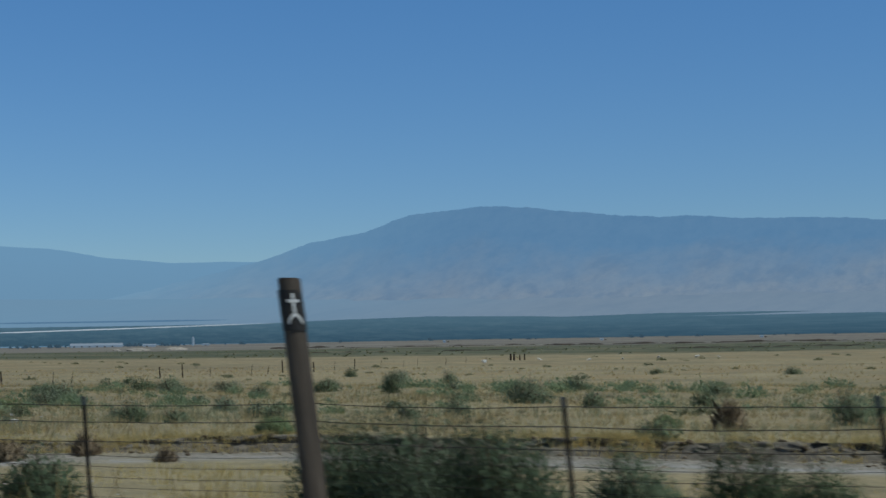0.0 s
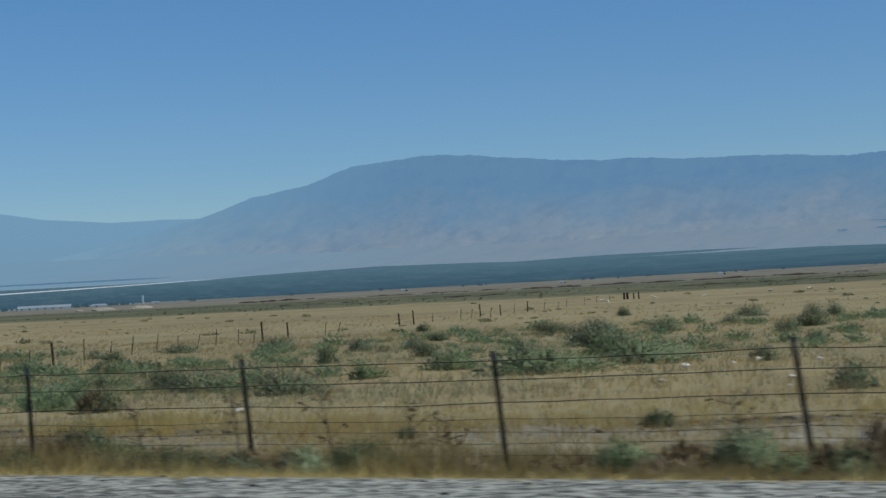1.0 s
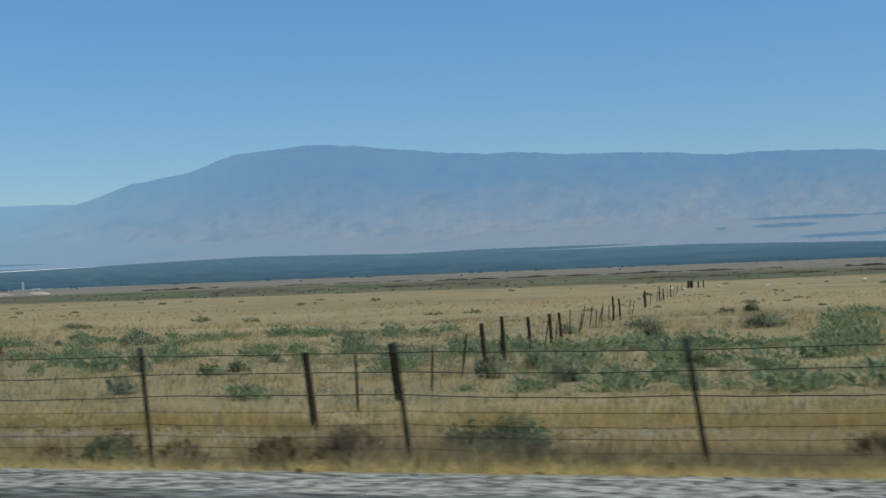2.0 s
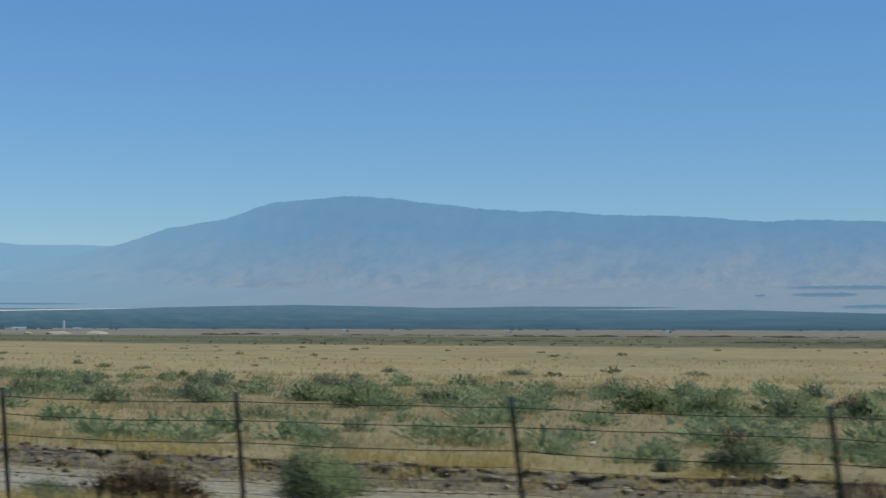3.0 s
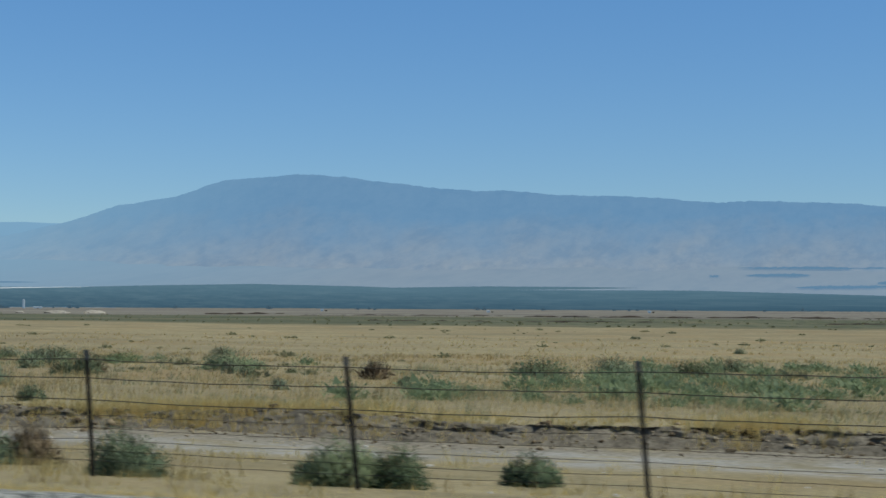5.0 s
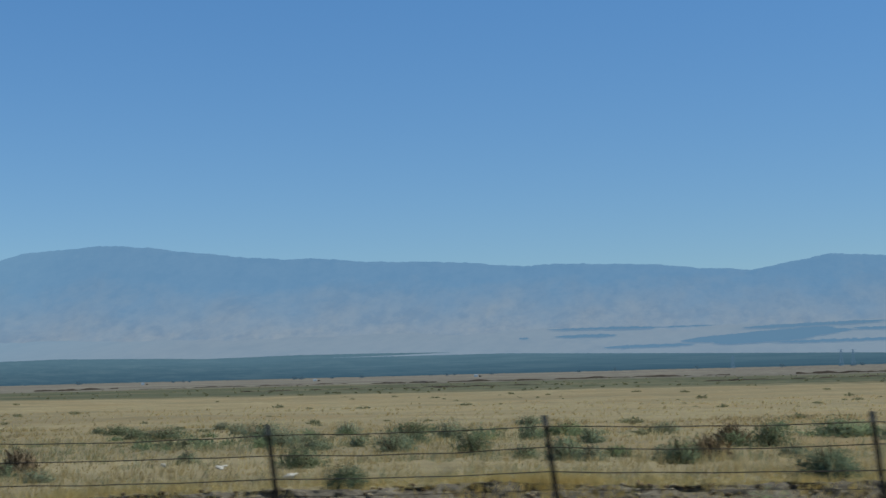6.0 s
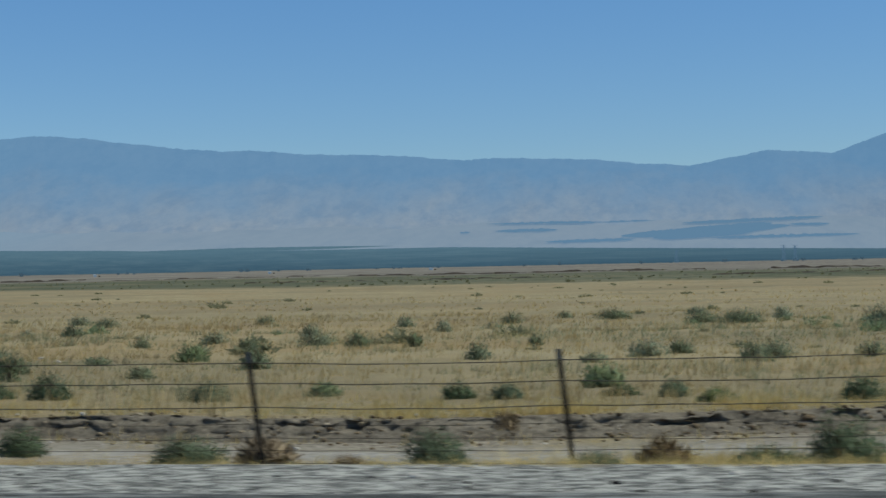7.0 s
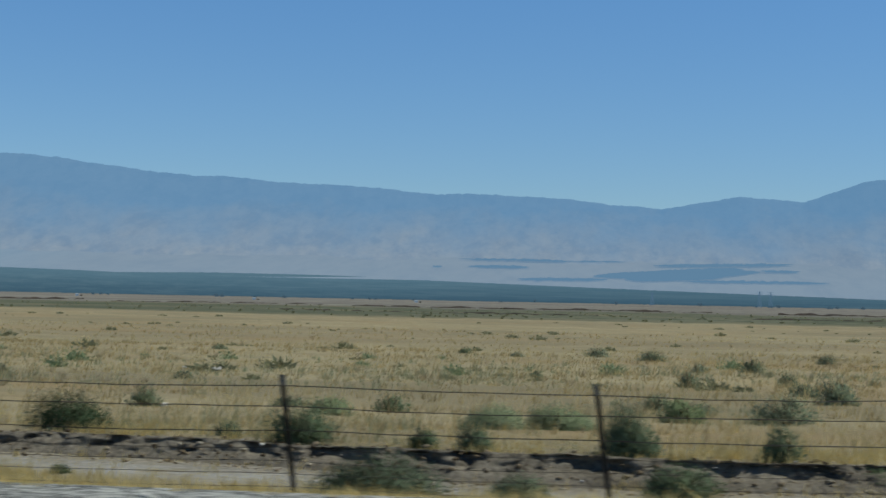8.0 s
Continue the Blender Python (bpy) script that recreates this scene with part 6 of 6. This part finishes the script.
def scatter_bushes():
    rnd = random.Random(12)
    for kind, places in (("sage", SAGE), ("green", GREEN), ("dead", DEAD)):
        for x, y, w, h in places:
            plant(kind, x, y, w * (1.3 if y < 24 else 1.4), h * (1.25 if y < 24 else 1.4))
    # thick brush along the fence where no track runs
    for _ in range(34):
        w = rnd.uniform(0.45, 0.95)
        plant(rnd.choice(("sage", "sage", "green", "dead", "dead", "dead")), rnd.uniform(-43, -29), rnd.uniform(11.5, 13.2), w, w * rnd.uniform(0.4, 0.62))
    # withered brush under the fence beyond it
    for _ in range(30):
        w = rnd.uniform(0.4, 0.95)
        plant(rnd.choice(("dead", "dead", "sage")), rnd.uniform(-66, -43.5), rnd.uniform(12.9, 14.6), w, w * rnd.uniform(0.35, 0.55))
    # stretches where the bushes stand as thickly as elsewhere
    for x0, x1, n in ((-86, -58, 34), (-168, -143, 34), (-218, -178, 16)):
        for _ in range(n):
            y = rnd.choice((rnd.uniform(13.2, 15.5), rnd.uniform(21, 34), rnd.uniform(30, 60)))
            w = rnd.uniform(0.5, 1.4)
            plant(rnd.choice(("sage", "sage", "sage", "sage", "sage", "green", "dead")), rnd.uniform(x0, x1) - 0.3 * (y - 12), y, w, w * rnd.uniform(0.45, 0.62))


def far_scrub():
    r = np.random.default_rng(8)
    mid = [shrub_arrays(400 + k, 160, 0.5, 0.42, 0.075) for k in range(6)]
    low = [shrub_arrays(420 + k, 90, 0.5, 0.4, 0.2) for k in range(6)]
    pairs = []
    while len(pairs) < 1080:
        far = len(pairs) >= 480
        y = 340 + 500 * r.random() if far else 40 + 210 * r.random() ** 1.7
        x = r.uniform(-260 - 0.85 * y, 30 + 0.12 * y)
        dense = 0.8 * fbm(np.array([x * 0.03]), np.array([y * 0.05]), 77, 3)[0]
        if dense < r.uniform(-0.3, 0.5):
            continue
        v, f = (low if far else mid)[r.integers(6)]
        s = r.uniform(0.5, 1.0) if far else 0.35 + 1.1 * r.random() ** 2.2
        pairs.append((v * np.array([s * 1.35, s, s * 0.8]) + np.array([x, y, float(land_z(x, y))]), f))
    me = array_mesh("far_scrub", *join_arrays(pairs))
    me.materials.append(M_FARSCRUB)
    tagged(new("far_scrub", me), "scattered grey-green scrub over the far grassland", "scrub", kind="stuff")


def farm_trees():
    """Dark trees standing about the distant farm and along the foot of the orchards."""
    r = np.random.default_rng(28)
    made = [shrub_arrays(480 + k, 120, 0.5, 1.0, 0.2) for k in range(5)]
    pairs = []
    for _ in range(90):
        az, dist = r.choice((r.uniform(35.2, 42), r.uniform(-10, 42)), p=(0.6, 0.4)), r.uniform(2420, 2700)
        x, y, z = far_spot(az, dist)
        v, f = made[r.integers(5)]
        tall = r.uniform(2.5, 6.5)
        pairs.append((v * np.array([tall * r.uniform(0.8, 1.8), tall, tall]) + np.array([x, y, z]), f))
    me = array_mesh("farm_trees", *join_arrays(pairs))
    me.materials.append(M_FARTREE)
    tagged(new("farm_trees", me), "dark hazy trees about the distant farm", "trees", kind="stuff")


def green_brush():
    """Belts where fresh green brush stands close together."""
    r = np.random.default_rng(18)
    made = [shrub_arrays(450 + k, 270, 0.5, 0.5, 0.055) for k in range(6)]
    pairs = []
    while len(pairs) < 950:
        y = 20.5 + 56 * r.random() ** 1.3
        x = r.uniform(-262, 6) - 0.35 * (y - 12)
        if not keep_green(np.array([x]), np.array([y]), r)[0]:
            continue
        v, f = made[r.integers(6)]
        s = 0.5 + 1.1 * r.random() ** 1.5
        pairs.append((v * np.array([s * 1.2, s, s * 0.85]) + np.array([x, y, float(land_z(x, y))]), f))
    me = array_mesh("green_brush", *join_arrays(pairs))
    me.materials.append(M_GREEN)
    tagged(new("green_brush", me), "belts of fresh green brush in the dry grass", "brush", kind="stuff")


def grass(name, count, x0, x1, y0, y1, power, tall, wide, seed, material, label, keep, blades=7, bend=0.55):
    """Tufts of narrow blades that fan out from one foot."""
    r = np.random.default_rng(seed)
    tufts = count // blades
    y = y0 + (y1 - y0) * r.random(tufts) ** power
    x = x0 + (x1 - x0) * r.random(tufts) - 0.35 * (y - 12)
    if y1 < 9:
        y = y + shoulder(x)
    ok = keep(x, y, r)
    x, y = np.repeat(x[ok], blades), np.repeat(y[ok], blades)
    n = len(x)
    size = np.repeat(r.uniform(0.55, 1.3, n // blades), blades)
    thick = 0.65 + 0.8 * np.clip(fbm(x * 0.5, y * 0.5, seed, 2) + 0.3, 0, 1)
    h = tall * r.uniform(0.5, 1.15, n) * size * thick
    x, y = x + r.normal(0, 0.28, n) * tall, y + r.normal(0, 0.28, n) * tall
    a = r.uniform(0, 2 * np.pi, n)
    lean = r.uniform(0.05, bend, n) * h
    w = wide * r.uniform(0.6, 1.5, n) * (1 + (y - 12) * 0.02)
    z = (bank_z if name == "bank_straw" else land_z)(x, y) - 0.02
    b = np.stack([x, y, z], -1)
    b2 = r.uniform(0, np.pi, n)
    s = np.stack([np.cos(b2) * w, np.sin(b2) * w, np.zeros(n)], -1)
    tip = b + np.stack([lean * np.cos(a) + 0.2 * h, lean * np.sin(a), h], -1)
    v = np.stack([b - s, b + s, tip], 1).reshape(-1, 3)
    me = array_mesh(name, v, np.arange(3 * n).reshape(-1, 3))
    me.materials.append(material)
    return tagged(new(name, me), label, "grass", kind="stuff")


def keep_field(x, y, r):
    s = y - bank_line(x)
    return (s > 0.05) & (fbm(x * 0.25, y * 0.25, 91, 3) > r.uniform(-0.9, 0.15, len(x)))


def keep_verge(x, y, r):
    open_track = np.where((x < -80) | (x > -31), 0.93, 0.15)
    s = y - bank_line(x)
    return (s < 0.2) & (y > 8.5 + shoulder(x)) & (fbm(x * 0.5, y * 0.5, 93, 3) > r.uniform(-0.25, 0.5, len(x))) & ~((s > np.where(x < -176, -2.3, -3.1)) & (s < -0.8) & (r.random(len(x)) < open_track))


def keep_brush(x, y, r):
    """Rank dry weeds where no track runs, and thin drifts of them along the fence elsewhere."""
    thick = np.where((x < -25) & (x > -64), 0.9, 0.14)
    return (fbm(x * 0.4, y * 0.7, 97, 3) > r.uniform(-0.3, 0.35, len(x))) & (r.random(len(x)) < thick)


def keep_edge(x, y, r):
    """A close fringe of dry weeds right down to the gravel, where no track runs."""
    return (x < -27.5) & (x > -42.5) & (fbm(x * 0.5, y * 0.9, 98, 3) > r.uniform(-0.2, 0.4, len(x)))


def keep_sage(x, y, r):
    return (y - bank_line(x) > 0.4) & (fbm(x * 0.16, y * 0.3, 99, 3) > r.uniform(-0.1, 0.5, len(x)) - np.where((x > -76) & (y < 45), 0.25, 0.0))


def keep_old_track(x, y, r):
    s = y - bank_line(x)
    return (s < 0.4) & (x < -27) & (x > -82) & (fbm(x * 0.4, y * 0.5, 94, 3) > r.uniform(-0.7, 0.3, len(x)))


def keep_bank(x, y, r):
    """Straw hanging over the broken edge of the bank."""
    s = y - bank_line(x)
    return (s > -0.45) & (r.random(len(x)) < np.exp(-np.clip(s - 0.4, 0, None) / 0.9)) & (fbm(x * 0.6, y * 0.6, 92, 3) > r.uniform(-0.4, 0.5, len(x))) & ((s > 0.2) | (x > -190))


def keep_straw(x, y, r):
    return fbm(x * 0.35, y * 0.6, 96, 3) > r.uniform(-0.5, 0.3, len(x))


def keep_green(x, y, r):
    belt = ((x < -78) & (x > -152) & (y > np.where(x > -104, 20.5, np.where(x > -122, 25, 28))) & (y < 66)) | ((x > -62) & (y > 40) & (y < 78)) | ((x > -86) & (x < -48) & (y > 22) & (y < 44)) | ((x < -165) & (y > 45) & (y < 66) & (r.random(len(x)) < np.where(x < -190, 0.12, 0.4)))
    return belt & (fbm(x * 0.09, y * 0.16, 95, 3) > r.uniform(-0.25, 0.45, len(x)) - np.where((x < -120) & (x > -152), 0.2, 0.0))


def sunflower(x, y, stems, spread, tall, seed):
    """A tall leafy weed with yellow flower heads."""
    rnd = random.Random(seed)
    top = new("wild_sunflower")
    top.location = (x, y, float(land_z(x, y)))
    tagged(top, "green wild sunflower with small yellow flowers by the fence", "wild flower", "wild sunflowers")
    leaves, heads = bmesh.new(), []
    for s in range(stems):
        a, r = rnd.uniform(0, 6.28), spread * rnd.uniform(0.1, 1.0)
        tip = Vector((r * math.cos(a), r * math.sin(a) * 0.7, tall * rnd.uniform(0.4, 1.0)))
        bm = bmesh.new()
        rod(bm, (tip.x * 0.15, tip.y * 0.15, -0.05), tip, 0.008, 0.004, 5)
        part("stem", bm, M_TWIG, top)
        for k in range(13):
            u = rnd.uniform(0.15, 1.0)
            c = tip * u
            b = rnd.uniform(0, 6.28)
            d = Vector((math.cos(b), math.sin(b), rnd.uniform(-0.3, 0.4))) * rnd.uniform(0.09, 0.17)
            w = d.cross(Vector((0, 0, 1))).normalized() * d.length * 0.38
            leaves.faces.new([leaves.verts.new(c + q) for q in (Vector((0, 0, 0)), d * 0.5 + w, d, d * 0.5 - w)])
        if rnd.random() < 0.5:
            heads.append(tip)
    part("leaves", leaves, M_SUNLEAF, top)
    for h in heads:
        bm = bmesh.new()
        for k in range(9):
            a = 6.283 * k / 9
            d, w = Vector((math.cos(a) * 0.045, -0.02, math.sin(a) * 0.045)), Vector((-math.sin(a), 0, math.cos(a))) * 0.014
            bm.faces.new([bm.verts.new(h + q) for q in (Vector((0, -0.01, 0)), d * 0.6 + w, d, d * 0.6 - w)])
        part("flower", bm, M_PETAL, top, "small yellow flower")


scatter_bushes()
sunflower(-44.32, 12.5, 26, 0.62, 0.98, 3)
sunflower(-29.68, 17.85, 7, 0.22, 1.12, 7)
far_scrub()
farm_trees()
green_brush()
grass("field_grass", 410000, -262, 6, 19.0, 80.0, 1.5, 0.27, 0.006, 1, M_STRAW, "tall dry straw-coloured grass over the plain", keep_field)
grass("track_side_straw", 130000, -262, -190, 13.2, 17.6, 1.0, 0.20, 0.005, 23, M_YELLOWSTRAW, "golden straw along the near side of the dirt track", keep_verge)
grass("verge_grass", 380000, -262, 12, 8.5, 20.0, 1.15, 0.18, 0.005, 2, M_YELLOWSTRAW, "short dry yellow grass beside the road", keep_verge)
grass("green_weeds", 260000, -262, 6, 25.0, 78.0, 1.0, 0.20, 0.006, 3, M_GREEN, "low green weeds growing in belts through the dry grass", keep_green)
grass("sage_tufts", 420000, -262, 6, 15.0, 60.0, 1.3, 0.26, 0.0055, 7, M_TUFT, "low grey-green tufts mixed through the dry grass", keep_sage)
grass("dry_weeds", 140000, -262, 12, 11.5, 15.6, 1.0, 0.33, 0.006, 4, M_OCHRE, "rank brown dry weeds along the fence", keep_brush)
grass("brush_weeds", 150000, -66, -24, 11.8, 15.5, 1.0, 0.30, 0.0055, 21, M_BROWNTUFT, "withered brown weeds under the fence", keep_brush)
grass("fringe_weeds", 80000, -44, -26, 9.0, 13.2, 0.8, 0.30, 0.006, 6, M_OCHRE, "close fringe of ochre dry weeds along the shoulder", keep_edge)
grass("flattened_straw", 120000, -262, 12, 8.0, 8.75, 1.0, 0.10, 0.006, 9, M_YELLOWSTRAW, "thin line of flattened yellow straw at the edge of the gravel", keep_straw, 7, 2.5)
grass("bank_straw", 1900000, -262, 12, 16.5, 25.0, 1.0, 0.18, 0.006, 12, M_YELLOWSTRAW, "golden straw tufts hanging over the broken bank", keep_bank)
grass("brown_tufts", 160000, -262, 6, 16.0, 75.0, 1.3, 0.24, 0.006, 14, M_BROWNTUFT, "dull brown withered tufts scattered through the straw", keep_sage)
grass("old_track_grass", 110000, -84, -24, 12.7, 20.0, 1.0, 0.24, 0.0055, 15, M_STRAW, "dry grass grown over the disused stretch of track", keep_old_track)
grass("far_grass", 90000, -340, 40, 72.0, 150.0, 1.2, 0.20, 0.006, 16, M_STRAW, "tufts of pale and brown grass far out on the plain", keep_field)
